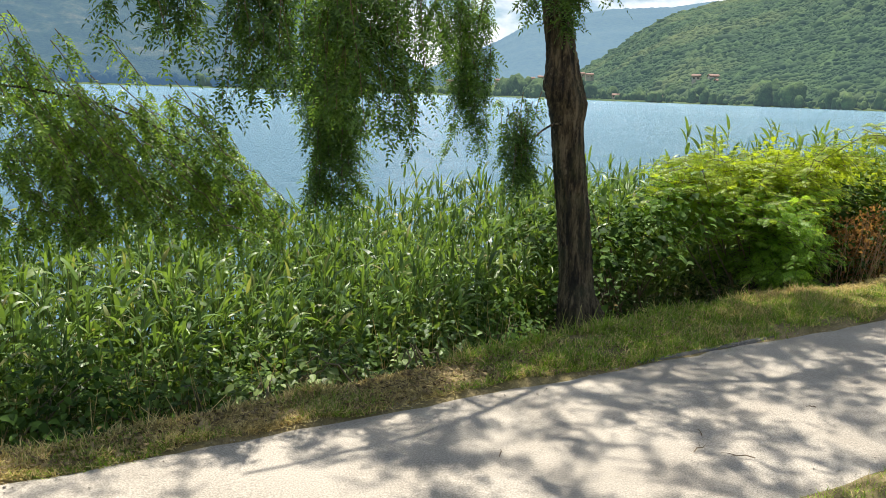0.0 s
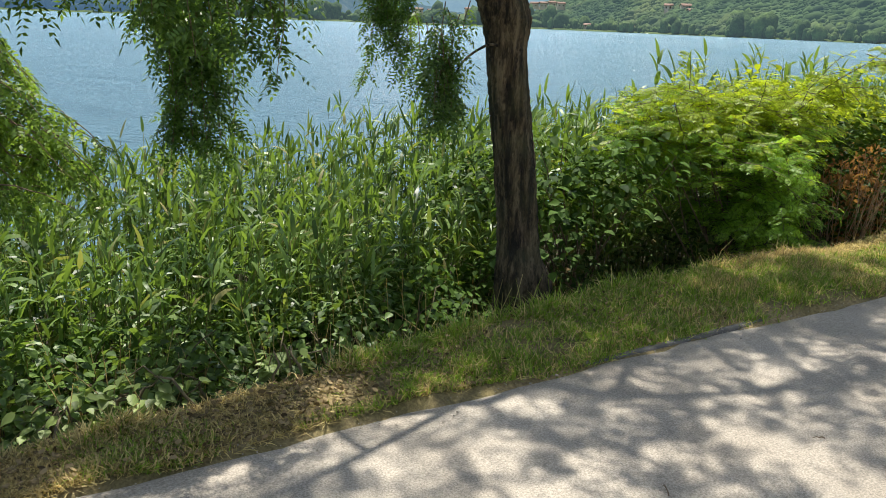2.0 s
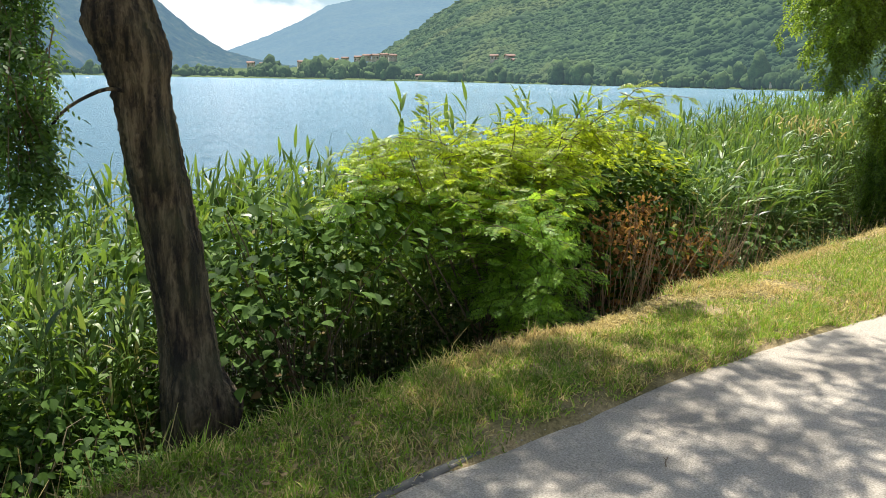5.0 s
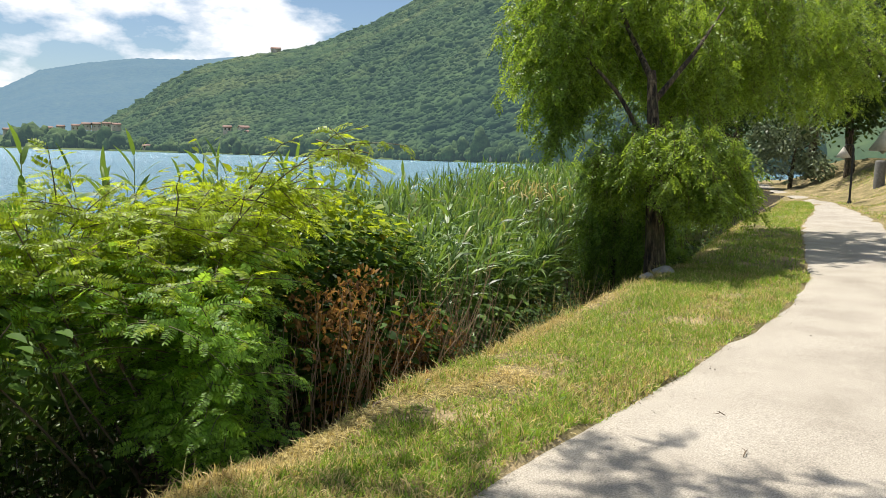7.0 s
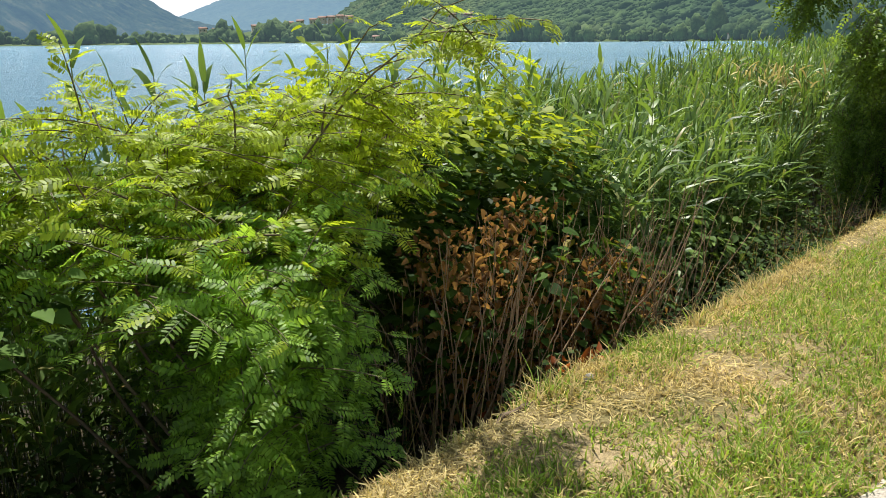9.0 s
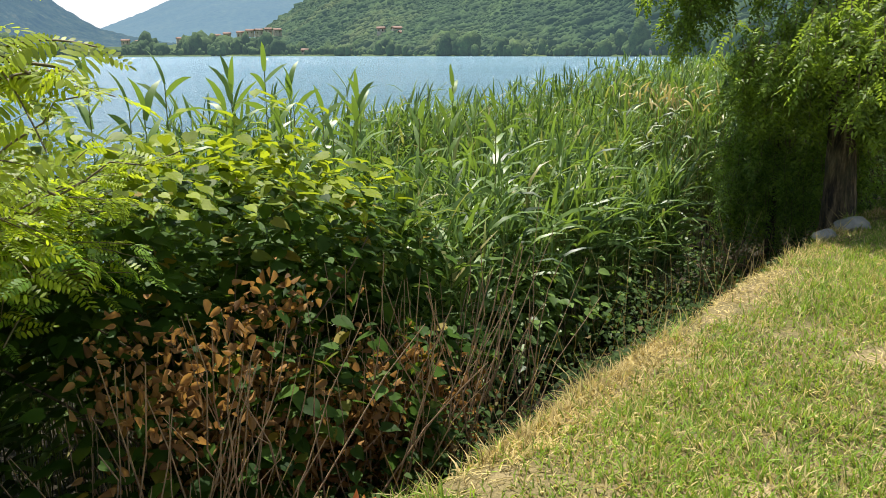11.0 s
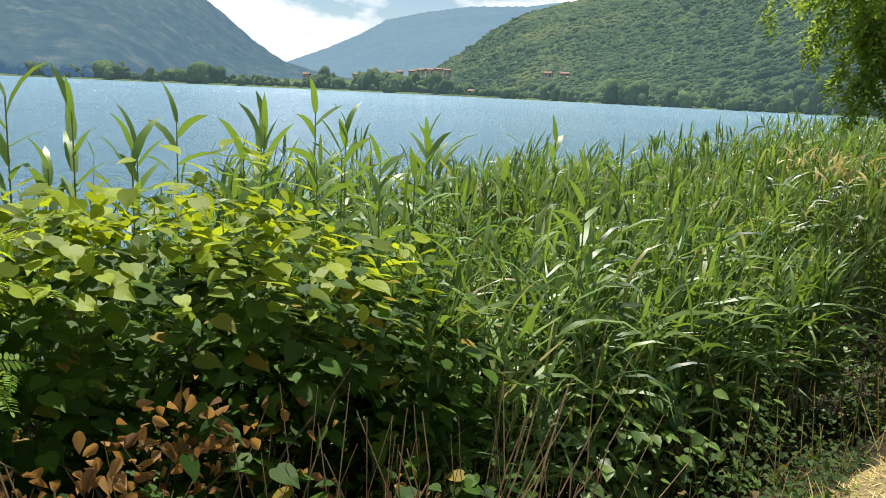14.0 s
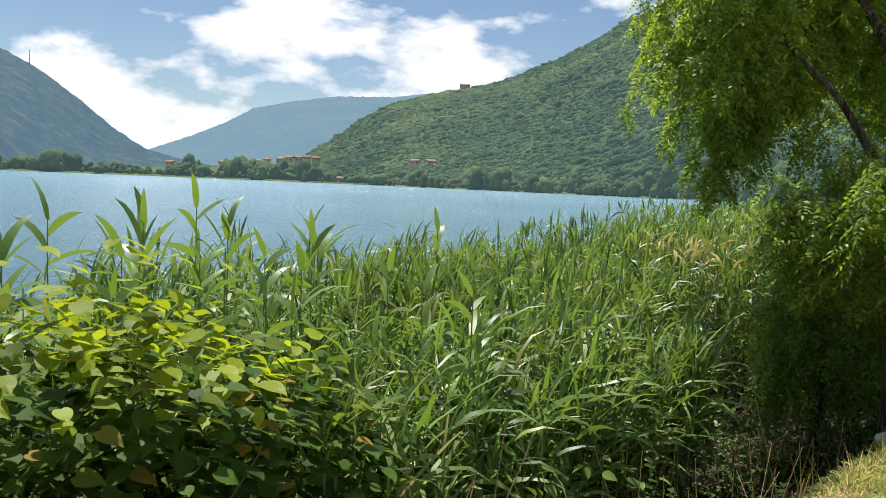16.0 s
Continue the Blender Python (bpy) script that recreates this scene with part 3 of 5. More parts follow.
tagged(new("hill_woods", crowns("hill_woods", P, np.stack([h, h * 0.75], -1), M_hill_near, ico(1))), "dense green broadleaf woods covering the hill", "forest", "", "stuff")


# far houses
def far_house(b, r, z, wide, deep, high, turn, label="cream plastered village house with a terracotta roof"):
    x, y = r * math.sin(radians(b)), r * math.cos(radians(b))
    e = thing("house", (x, y, z), label, "house", "village houses across the lake")
    wide, deep, high = 0.7 * wide, 0.7 * deep, 0.62 * high
    hw, hd, rise = wide / 2, deep / 2, wide * 0.2
    V = np.array([[-hw, -hd, -3], [hw, -hd, -3], [hw, hd, -3], [-hw, hd, -3], [-hw, -hd, high], [hw, -hd, high], [hw, hd, high], [-hw, hd, high], [-hw, 0, high + rise], [hw, 0, high + rise]], float)
    me = raw_mesh("wall", V, [np.array([[0, 1, 5, 4], [1, 2, 6, 5], [2, 3, 7, 6], [3, 0, 4, 7]]), np.array([[4, 8, 7], [5, 6, 9]])], M_farwall)
    child("wall", me, e).matrix_parent_inverse = Matrix()
    o, t = 0.6, 0.35
    R = np.array([[-hw - o, -hd - o, high - 0.2], [hw + o, -hd - o, high - 0.2], [hw + o, 0, high + rise + 0.15], [-hw - o, 0, high + rise + 0.15], [-hw - o, hd + o, high - 0.2], [hw + o, hd + o, high - 0.2]], float)
    R = np.concatenate([R, R + (0, 0, t)])
    rf = np.array([[0, 3, 2, 1], [3, 4, 5, 2], [6, 7, 8, 9], [9, 8, 11, 10], [0, 1, 7, 6], [4, 10, 11, 5], [0, 6, 9, 3], [3, 9, 10, 4], [1, 2, 8, 7], [2, 5, 11, 8]])
    child("roof", raw_mesh("roof", R, rf, M_farroof), e).matrix_parent_inverse = Matrix()
    storeys = max(1, int(high // 2.8))
    for s in range(storeys):
        for c in range(max(2, int(wide // 3.5))):
            wx = -hw + (c + 0.5) * wide / max(2, int(wide // 3.5))
            wz = 1.0 + s * 2.8
            q = np.array([[wx - 0.5, -hd - 0.03, wz], [wx + 0.5, -hd - 0.03, wz], [wx + 0.5, -hd - 0.03, wz + 1.4], [wx - 0.5, -hd - 0.03, wz + 1.4]])
            q = np.concatenate([q, q + (0, 0.12, 0)])
            child("window", raw_mesh("window", q, np.array([[0, 1, 2, 3], [0, 4, 5, 1], [3, 2, 6, 7], [0, 3, 7, 4], [1, 5, 6, 2]]), M_iron), e).matrix_parent_inverse = Matrix()
    e.rotation_euler = (0, 0, radians(turn - b))
    return e


def el_z(el, r):
    return 1.5 + r * math.tan(radians(el))


for b, el, r, w_, hh in ((38.4, 1.3, 700, 9, 5), (39.5, 1.25, 690, 11, 6), (39.9, 1.02, 680, 9, 5), (40.7, 0.8, 670, 10, 4), (41.4, 0.72, 665, 9, 5), (42.1, 0.62, 660, 13, 5), (43.6, 0.6, 650, 8, 4)):
    far_house(b, r, el_z(el, r), w_, 8, hh, rng.uniform(-40, 40))
for b, el, r, w_, hh in ((21.6, 0.55, 1000, 12, 6), (22.4, 0.5, 1000, 10, 6), (25.0, 0.65, 1000, 12, 7), (25.6, 0.6, 990, 10, 5), (27.3, 0.85, 1000, 12, 7), (28.0, 1.0, 1000, 11, 6), (28.9, 1.05, 1000, 12, 7), (29.5, 1.2, 1000, 13, 6), (30.1, 1.2, 1000, 12, 7), (30.7, 1.3, 1010, 12, 6), (31.3, 1.25, 1000, 13, 6)):
    far_house(b, r, el_z(el, r), w_, 9, hh, rng.uniform(-40, 40))
far_house(41.6, 1490, el_z(6.75, 1490), 24, 14, 9, 10, "pale stone church on the hill ridge")


# ---- vegetation builders ----
UP = np.array([0, 0, 1.0])


def blades(P, az, rise, length, width, droop, seg=4):
    """Long bending leaf strips from P: heading az, first angle rise, bending down by droop over their length."""
    n = len(P)
    hx = np.stack([np.cos(az), np.sin(az), 0 * az], -1)
    side = np.stack([-np.sin(az), np.cos(az), rng.normal(0, 0.8, n)], -1)
    side = unit(side)
    prof = [0.55, 1.0, 0.9, 0.6, 0.03] if seg == 4 else [0.9, 0.7, 0.03]
    p, rows = P.copy(), []
    for k in range(seg + 1):
        rows += [p - side * (width * prof[k] / 2)[:, None], p + side * (width * prof[k] / 2)[:, None]]
        th = rise - droop * ((k + 0.5) / seg) ** 1.4
        p = p + (length / seg)[:, None] * (np.cos(th)[:, None] * hx + np.sin(th)[:, None] * UP)
    V = np.stack(rows, 1)
    m = 2 * (seg + 1)
    F = np.array([[2 * k, 2 * k + 1, 2 * k + 3, 2 * k + 2] for k in range(seg)])
    return V.reshape(-1, 3), (F[None] + (np.arange(n) * m)[:, None, None]).reshape(-1, 4)


def prisms(A, B, r0, r1):
    """Thin three-sided stems from A to B."""
    n = len(A)
    D = unit(B - A)
    S = unit(np.cross(D, np.array([0.3, 0.9, 0.1])))
    T = np.cross(D, S)
    rows = []
    for P, r in ((A, r0), (B, r1)):
        for a in (0, 2.094, 4.189):
            rows.append(P + np.asarray(r)[:, None] * (math.cos(a) * S + math.sin(a) * T))
    F = np.array([[0, 1, 4, 3], [1, 2, 5, 4], [2, 0, 3, 5]])
    return np.stack(rows, 1).reshape(-1, 3), (F[None] + (np.arange(n) * 6)[:, None, None]).reshape(-1, 4)


def reed_parts(x, y, top, per, leaf, wide, bias=0.22, lean_by=0.07, stout=0.005):
    """Stems and leaves of reeds at x, y with their tips at the height top."""
    n = len(x)
    z0 = np.maximum(ground_z(x, y), WATER - 0.15) - 0.03
    A = np.stack([x, y, z0], -1)
    lean = rng.normal(0, 1, (n, 2)) * lean_by * np.maximum(top - z0, 0.3)[:, None]
    B = np.stack([x + lean[:, 0], y + lean[:, 1], top], -1)
    stems = prisms(A, B, stout + 0 * x, 0.45 * stout + 0 * x)
    u = rng.uniform(0.30, 1.0, (n, per))
    u[:, 0] = 1.0
    P = (A[:, None] * (1 - u)[..., None] + B[:, None] * u[..., None]).reshape(-1, 3)
    m = n * per
    az = rng.uniform(0, 2 * np.pi, m)
    az = np.where(rng.random(m) < bias, rng.normal(-0.4, 0.8, m), az)
    uu = u.ravel()
    rise = np.where(uu > 0.98, rng.normal(1.3, 0.15, m), rng.normal(1.0, 0.33, m))
    ln = leaf * rng.uniform(0.6, 1.2, m) * np.where(uu > 0.98, 0.65, 1.0)
    return stems, blades(P, az, rise, ln, wide * rng.uniform(0.7, 1.2, m), rng.normal(1.3, 0.55, m) * np.where(uu > 0.98, 0.35, 1))


def reed_bed(name, xr, offs, top, density, per, leaf, wide, label, patch=0.12, skip=None):
    area = (xr[1] - xr[0]) * (offs[1] - offs[0])
    n = int(area * density)
    x = rng.uniform(*xr, n)
    o = rng.uniform(*offs, n)
    if skip:
        ok = ~skip(x, o)
        x, o = x[ok], o[ok]
        n = len(x)
    y = bank_edge(x) + o
    t = top(x, o) + patch * vnoise(x, y, 0.8, 11) + rng.normal(0, 0.13, n)
    stems, leaves = reed_parts(x, y, t, per, leaf, wide)
    e = tagged(new(name, raw_mesh(name, *stems, M_reedstem)), label, "reeds", "reed beds", "stuff")
    child("leaves", raw_mesh("leaves", *leaves, M_reed), e, "", "stuff")
    return e


def tall_reed(x, y, top, seed_leaves=14):
    e = thing("reed", (x, y, float(ground_z(x, y))), "tall green reed standing above the reed bed", "reed", "tall reeds")
    stems, _ = reed_parts(np.array([x]), np.array([y]), np.array([top]), 2, 0.3, 0.03, 0.5, 0.0, 0.008)
    child("stem", raw_mesh("stem", *stems, M_reedstem), e)
    k = seed_leaves
    zb = float(ground_z(x, y))
    plane = rng.normal(-0.3, 0.7)
    for i in range(k):
        w = i / (k - 1)
        z = top - (1 - w) * 0.85
        az = plane + (i % 2) * math.pi + rng.normal(0, 0.4)
        V, F = blades(np.array([[x, y, z]]), np.array([az]), np.array([0.6 + 0.65 * w ** 3 + rng.normal(0, 0.16)]), np.array([rng.uniform(0.22, 0.36) * (1 - 0.25 * w)]), np.array([rng.uniform(0.036, 0.052)]), np.array([rng.uniform(0.6, 2.2) * (1.1 - 0.7 * w)]))
        child("leaf", raw_mesh("leaf", V, F, M_reed), e)
    return e


def ball(n, inner=0.5):
    d = unit(rng.standard_normal((n, 3)))
    return d, d * (inner + (1 - inner) * rng.random((n, 1)) ** 0.6)


def leaf_pose(out, droop=0.35, flat=1.0, jit=0.35):
    n = len(out)
    h = out * (1, 1, 0)
    D = unit(h + 0.6 * rng.standard_normal((n, 3)) * (1, 1, 0.3) + np.array([0, 0, -droop]))
    N = unit(flat * UP + 0.45 * h + jit * rng.standard_normal((n, 3)))
    return D, N


def lobes_points(lobes, n, inner):
    """Places spread over several ellipsoids (x, y, z, rx, ry, rz)."""
    lobes = np.array(lobes, float)
    wgt = lobes[:, 3] * lobes[:, 4] + lobes[:, 3] * lobes[:, 5] + lobes[:, 4] * lobes[:, 5]
    which = rng.choice(len(lobes), n, p=wgt / wgt.sum())
    d, q = ball(n, inner)
    ph = rng.uniform(0, 6.28, (len(lobes), 3))[which]
    swell = 1 + 0.16 * np.sin(4.3 * d[:, 0] + ph[:, 0]) + 0.16 * np.sin(5.1 * d[:, 1] + ph[:, 1]) + 0.14 * np.sin(6.7 * d[:, 2] + 3 * d[:, 0] + ph[:, 2])
    swell = swell * np.where(rng.random(n) < 0.12, rng.uniform(1.0, 1.4, n), 1.0)
    P = lobes[which, :3] + q * swell[:, None] * lobes[which, 3:]
    return P, d


def above_ground(P, d, gap=0.02):
    ok = P[:, 2] > ground_z(P[:, 0], P[:, 1]) + gap
    return P[ok], d[ok]


def stems_to(e, name, base, P, count, r, material, sag=0.12):
    pick = P[rng.choice(len(P), count)]
    for q in pick:
        b0 = np.array(base) + rng.normal(0, 1, 3) * (0.18, 0.12, 0)
        b0[2] = float(ground_z(b0[0], b0[1])) - 0.03
        child(name, raw_mesh(name, *tube(bent(b0, q, sag, 6, 0.015), np.linspace(r, r * 0.35, 6), 5), material, True), e)


def broad_shrub(name, lobes, n, size, singles, m_single, m_rest, label, category, base, stems=14, stem_mat=None, droop=0.4, shape=OVATE, wide=0.78, inner=0.55, front=-1.0, hollow=None, flat=1.5, young=None):
    """A shrub of broad leaves: the foremost ones are leaves of their own."""
    e = thing(name, (base[0], base[1], float(ground_z(base[0], base[1]))), label, category)
    P, d = above_ground(*lobes_points(lobes, n, inner))
    if hollow:
        ok = P[:, 2] > hollow[0] + hollow[1] * (P[:, 0] - base[0])
        P, d = P[ok], d[ok]
    D, N = leaf_pose(d, droop, flat, 0.3)
    L = size * rng.uniform(0.65, 1.25, len(P))
    # Leaves above a height take the brighter colour with sunlight painted in
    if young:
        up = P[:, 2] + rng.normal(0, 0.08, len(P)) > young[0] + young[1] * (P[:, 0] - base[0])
        child("sunlit_young_leaves", raw_mesh("sunlit_young_leaves", *scatter(shape, P[up], D[up], N[up], L[up], L[up] * wide), M_young_sunlit), e, "yellow-green young leaves on top, sunlight in their colour", "stuff")
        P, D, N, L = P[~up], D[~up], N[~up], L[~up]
    order = np.argsort(P[:, 1] * -front + 0.25 * rng.random(len(P)))
    own, rest = order[:singles], order[singles:]
    child("foliage", raw_mesh("foliage", *scatter(shape, P[rest], D[rest], N[rest], L[rest], L[rest] * wide), m_rest), e, "", "stuff")
    if singles:
        kinds = []
        for _ in range(4):
            T, F = shape
            V = T * (1, wide * rng.uniform(0.9, 1.1), 1) + rng.normal(0, 0.012, T.shape)
            kinds.append(raw_mesh("leaf", V, F, m_single))
        for i in own:
            x = Vector(D[i])
            yv = Vector(N[i]).cross(x).normalized()
            zv = x.cross(yv)
            ob = new("leaf", kinds[int(i) % 4])
            m = Matrix((x, yv, zv)).transposed().to_4x4()
            m.translation = Vector(P[i])
            ob.parent = e
            ob.matrix_parent_inverse = Matrix.Translation(-e.location)
            ob.matrix_basis = m @ Matrix.Scale(float(L[i]), 4)
    stems_to(e, "stem", (*base, 0), P, stems, 0.009, stem_mat or M_cane)
    return e


def spray_set(starts, tips, spacing, leaf_len, pairs, leaflet, width):
    """Hanging twigs with feathered leaves: twig mesh data and leaflet data."""
    twigs, P, D = [], [], []
    for a, b in zip(starts, tips):
        pts = bent(a, b, 0.08 * np.linalg.norm(np.array(b) - a), 6, 0.008)
        twigs.append(tube(pts, np.linspace(0.0035, 0.0015, 6), 4))
        ln = np.linalg.norm(np.diff(pts, axis=0), axis=1).sum()
        k = max(3, int(ln / spacing))
        u = np.sort(rng.uniform(0.0, 1, k))
        q = np.stack([np.interp(u * 5, np.arange(6), pts[:, c]) for c in range(3)], -1)
        az = rng.uniform(0, 6.283, k)
        P.append(q)
        D.append(np.stack([np.cos(az), np.sin(az), rng.uniform(-1.5, -0.1, k)], -1))
    P, D = np.concatenate(P), np.concatenate(D)
    N = unit(UP + 0.7 * D * (1, 1, 0) + 0.5 * rng.standard_normal(P.shape))
    return joined(twigs), scatter(DIAMOND, *pinnate(P, D, N, leaf_len * rng.uniform(0.7, 1.2, len(P)), pairs, leaflet, width))


# ---- the tree beside the path ----
def trunk_mesh(points, radii, sides=26, rings=60, knot=None, rough=0.06):
    P, R = np.array(points, float), np.array(radii, float)
    u = np.linspace(0, len(P) - 1, rings)
    Q = np.stack([np.interp(u, np.arange(len(P)), P[:, c]) for c in range(3)], -1)
    for _ in range(3):
        Q[1:-1] = 0.25 * Q[:-2] + 0.5 * Q[1:-1] + 0.25 * Q[2:]
    r = np.interp(u, np.arange(len(P)), R)
    ang = np.linspace(0, 2 * np.pi, sides, endpoint=False)
    A, Zz = np.meshgrid(ang, Q[:, 2])
    rad = r[:, None] * (1 + rough * np.sin(5 * A + 2.0 * Zz) + 0.5 * rough * np.sin(11 * A - 3 * Zz) + 0.35 * rough * rng.standard_normal(A.shape))
    if knot:
        for kz, ka, amount, spread in knot:
            da = np.angle(np.exp(1j * (A - ka)))
            rad += amount * np.exp(-((Zz - kz) / spread) ** 2 - (da / 0.8) ** 2)
    V = np.stack([Q[:, :1] + rad * np.cos(A), Q[:, 1:2] + rad * np.sin(A), Zz], -1)
    i, j = np.meshgrid(np.arange(rings - 1), np.arange(sides), indexing="ij")
    k = (j + 1) % sides
    F = np.stack([i * sides + j, i * sides + k, (i + 1) * sides + k, (i + 1) * sides + j], -1).reshape(-1, 4)
    return V.reshape(-1, 3), F


def limb(e, pts, r0, r1, name="limb", sides=9):
    P = np.array(pts, float)
    u = np.linspace(0, len(P) - 1, 16)
    Q = np.stack([np.interp(u, np.arange(len(P)), P[:, c]) for c in range(3)], -1)
    for _ in range(3):
        Q[1:-1] = 0.25 * Q[:-2] + 0.5 * Q[1:-1] + 0.25 * Q[2:]
    child(name, raw_mesh(name, *tube(Q, np.linspace(r0, r1, 16), sides, 0.05), M_bark, True), e)


def cluster(cx, cy, zb, zt, spread, n, lift=0.35):
    """Starts and tips of n twigs that hang round (cx, cy) from zt down to about zb."""
    a = rng.uniform(0, 6.283, n)
    r = spread * np.sqrt(rng.random(n))
    tx, ty = cx + r * np.cos(a), cy + r * np.sin(a)
    z1 = zb + (zt - zb) * rng.beta(1.0, 2.2, n) * 0.9
    tips = np.stack([tx, ty, z1], -1)
    starts = np.stack([cx + 0.5 * (tx - cx) + rng.normal(0, 0.08, n), cy + 0.5 * (ty - cy) + rng.normal(0, 0.08, n), np.minimum(z1 + rng.uniform(0.5, 0.9, n), zt + lift * rng.random(n))], -1)
    return starts, tips


tree = thing("tree", (2.16, 4.38, -0.2), "leaning tree with furrowed brown bark and drooping feathery branches", "tree", "lakeside trees")
child("trunk", raw_mesh("trunk", *trunk_mesh([(2.22, 4.40, -0.75), (2.20, 4.42, -0.2), (2.18, 4.43, 0.2), (2.13, 4.44, 0.7), (2.06, 4.45, 1.1), (2.01, 4.46, 1.5), (1.965, 4.47, 1.8), (1.92, 4.48, 2.1), (1.85, 4.49, 2.5), (1.83, 4.48, 3.4), (1.80, 4.45, 4.3)],
      [0.2, 0.165, 0.145, 0.140, 0.138, 0.136, 0.152, 0.122, 0.115, 0.095, 0.08], 40, 190, [(1.80, 3.6, 0.06, 0.14), (1.66, 5.4, 0.04, 0.12), (-0.15, 4.2, 0.07, 0.2), (-0.2, 5.9, 0.09, 0.15), (0.9, 4.6, -0.03, 0.12)], 0.075), M_bark, True), tree)
for pts, r0, r1 in (([(1.86, 4.46, 3.6), (1.3, 4.2, 4.0), (0.4, 3.8, 4.1), (-0.6, 3.5, 3.8)], 0.030, 0.010),
                    ([(1.80, 4.45, 4.25), (2.1, 4.35, 4.7), (2.8, 4.4, 5.3), (3.7, 4.7, 5.8)], 0.042, 0.012),
                    # Out-of-view limb added to carry the shading twigs
                    ([(2.8, 4.4, 5.3), (3.6, 4.35, 5.4), (4.7, 4.35, 5.2), (5.9, 4.3, 4.8)], 0.026, 0.008),
                    ([(1.80, 4.45, 4.25), (1.5, 4.6, 5.0), (1.2, 5.2, 5.4), (0.4, 6.2, 5.3)], 0.042, 0.012),
                    ([(2.1, 4.35, 4.7), (2.6, 4.9, 5.0), (3.4, 5.6, 5.3), (4.4, 6.0, 5.4)], 0.030, 0.010),
                    ([(0.8, 3.9, 3.87), (0.5, 4.3, 3.2), (0.15, 4.6, 2.4), (0.05, 4.6, 1.5)], 0.018, 0.006),
                    ([(1.82, 4.45, 4.0), (1.75, 5.1, 3.8), (1.7, 5.75, 2.4)], 0.022, 0.008),
                    ([(1.3, 4.2, 4.0), (0.3, 4.5, 4.5), (-1.0, 4.6, 4.6), (-2.3, 4.6, 4.3)], 0.024, 0.008),
                    ([(2.04, 4.42, 1.45), (1.84, 4.35, 1.52), (1.60, 4.28, 1.4), (1.47, 4.24, 1.15)], 0.012, 0.005)):
    limb(tree, pts, r0, r1)
S, T = [], []
for c in ((-1.36, 3.45, 1.85, 3.0, 0.30, 26), (-0.78, 3.35, 1.62, 3.0, 0.24, 24), (-0.2, 3.4, 1.42, 3.1, 0.34, 34), (0.2, 3.42, 1.3, 2.9, 0.2, 15),
          (0.02, 4.58, 0.72, 1.75, 0.26, 40), (-0.1, 4.3, 1.45, 2.6, 0.4, 26), (1.62, 5.7, 1.12, 2.6, 0.24, 26), (1.35, 5.5, 1.7, 3.0, 0.3, 20), (1.45, 4.25, 0.98, 1.42, 0.15, 16),
          (1.6, 4.2, 2.3, 3.0, 0.25, 14), (1.88, 4.27, 2.2, 2.8, 0.08, 12), (2.2, 4.4, 2.5, 3.0, 0.25, 10), (0.7, 4.8, 2.0, 3.2, 0.4, 22), (-2.3, 3.6, 2.15, 3.2, 0.3, 14)):
    s, t = cluster(*c)
    S.append(s)
    T.append(t)
n = 760
a, r = rng.uniform(0, 6.283, n), np.sqrt(rng.random(n))
tips = np.stack([1.8 + 4.3 * r * np.cos(a), 5.35 + 2.7 * r * np.sin(a), rng.uniform(3.9, 5.8, n)], -1)
# Extra twigs out of view, added to shade verge and path
more2 = np.stack([rng.normal(3.0, 0.8, 110), rng.normal(5.75, 0.4, 110), rng.uniform(4.0, 5.0, 110)], -1)
more3 = np.stack([rng.uniform(3.0, 4.7, 75), rng.uniform(3.9, 5.3, 75), rng.uniform(4.2, 5.2, 75)], -1)
tips = np.concatenate([tips, more2, more3])
# Unseen twigs dropped where sun should reach ground and plants below
tips = tips[(tips[:, 1] < 6.0) | (rng.random(len(tips)) < 0.15)]
tips = tips[~((tips[:, 0] > 3.9) & (tips[:, 1] > 5.3))]
tips = tips[~((tips[:, 0] > 2.4) & (tips[:, 1] < 3.5))]
tips = tips[~((tips[:, 0] > 5.3) & (tips[:, 1] > 4.2))]
tips = tips[~((tips[:, 0] < 0) & (tips[:, 1] > 5.5))]
tips = tips[~((tips[:, 0] < 1.7) & (tips[:, 1] > 6.4))]
tips = tips[~((tips[:, 0] < 2.3) & (tips[:, 1] > 5.0) & (rng.random(len(tips)) < 0.93))]
tips = tips[(tips[:, 0] > 0.3) | (rng.random(len(tips)) < 0.12)]
# More unseen twigs, placed for their shade on path, verge and bank
over_path = np.stack([rng.uniform(4.3, 6.3, 42), rng.uniform(3.75, 4.95, 42), rng.uniform(4.3, 5.1, 42)], -1)
over_verge = np.stack([rng.uniform(1.0, 4.5, 150), rng.uniform(4.7, 5.7, 150), rng.uniform(4.3, 5.0, 150)], -1)
over_bank = np.stack([rng.uniform(-2.4, -0.5, 75), rng.uniform(4.2, 5.0, 75), rng.uniform(3.9, 4.6, 75)], -1)
tips = np.concatenate([tips, over_path, over_verge, over_bank])
n = len(tips)
S.append(tips + np.stack([rng.normal(0, 0.3, n), rng.normal(0, 0.3, n), rng.uniform(0.2, 0.6, n)], -1))
T.append(tips)
twigs, leaves = spray_set(np.concatenate(S), np.concatenate(T), 0.036, 0.15, 6, 0.05, 0.017)
child("twig", raw_mesh("twig", *twigs, M_twig), tree, "", "stuff")
child("crown", raw_mesh("crown", *leaves, M_tree), tree, "hanging feathered green leaves, plus unseen ones added for shade", "stuff")

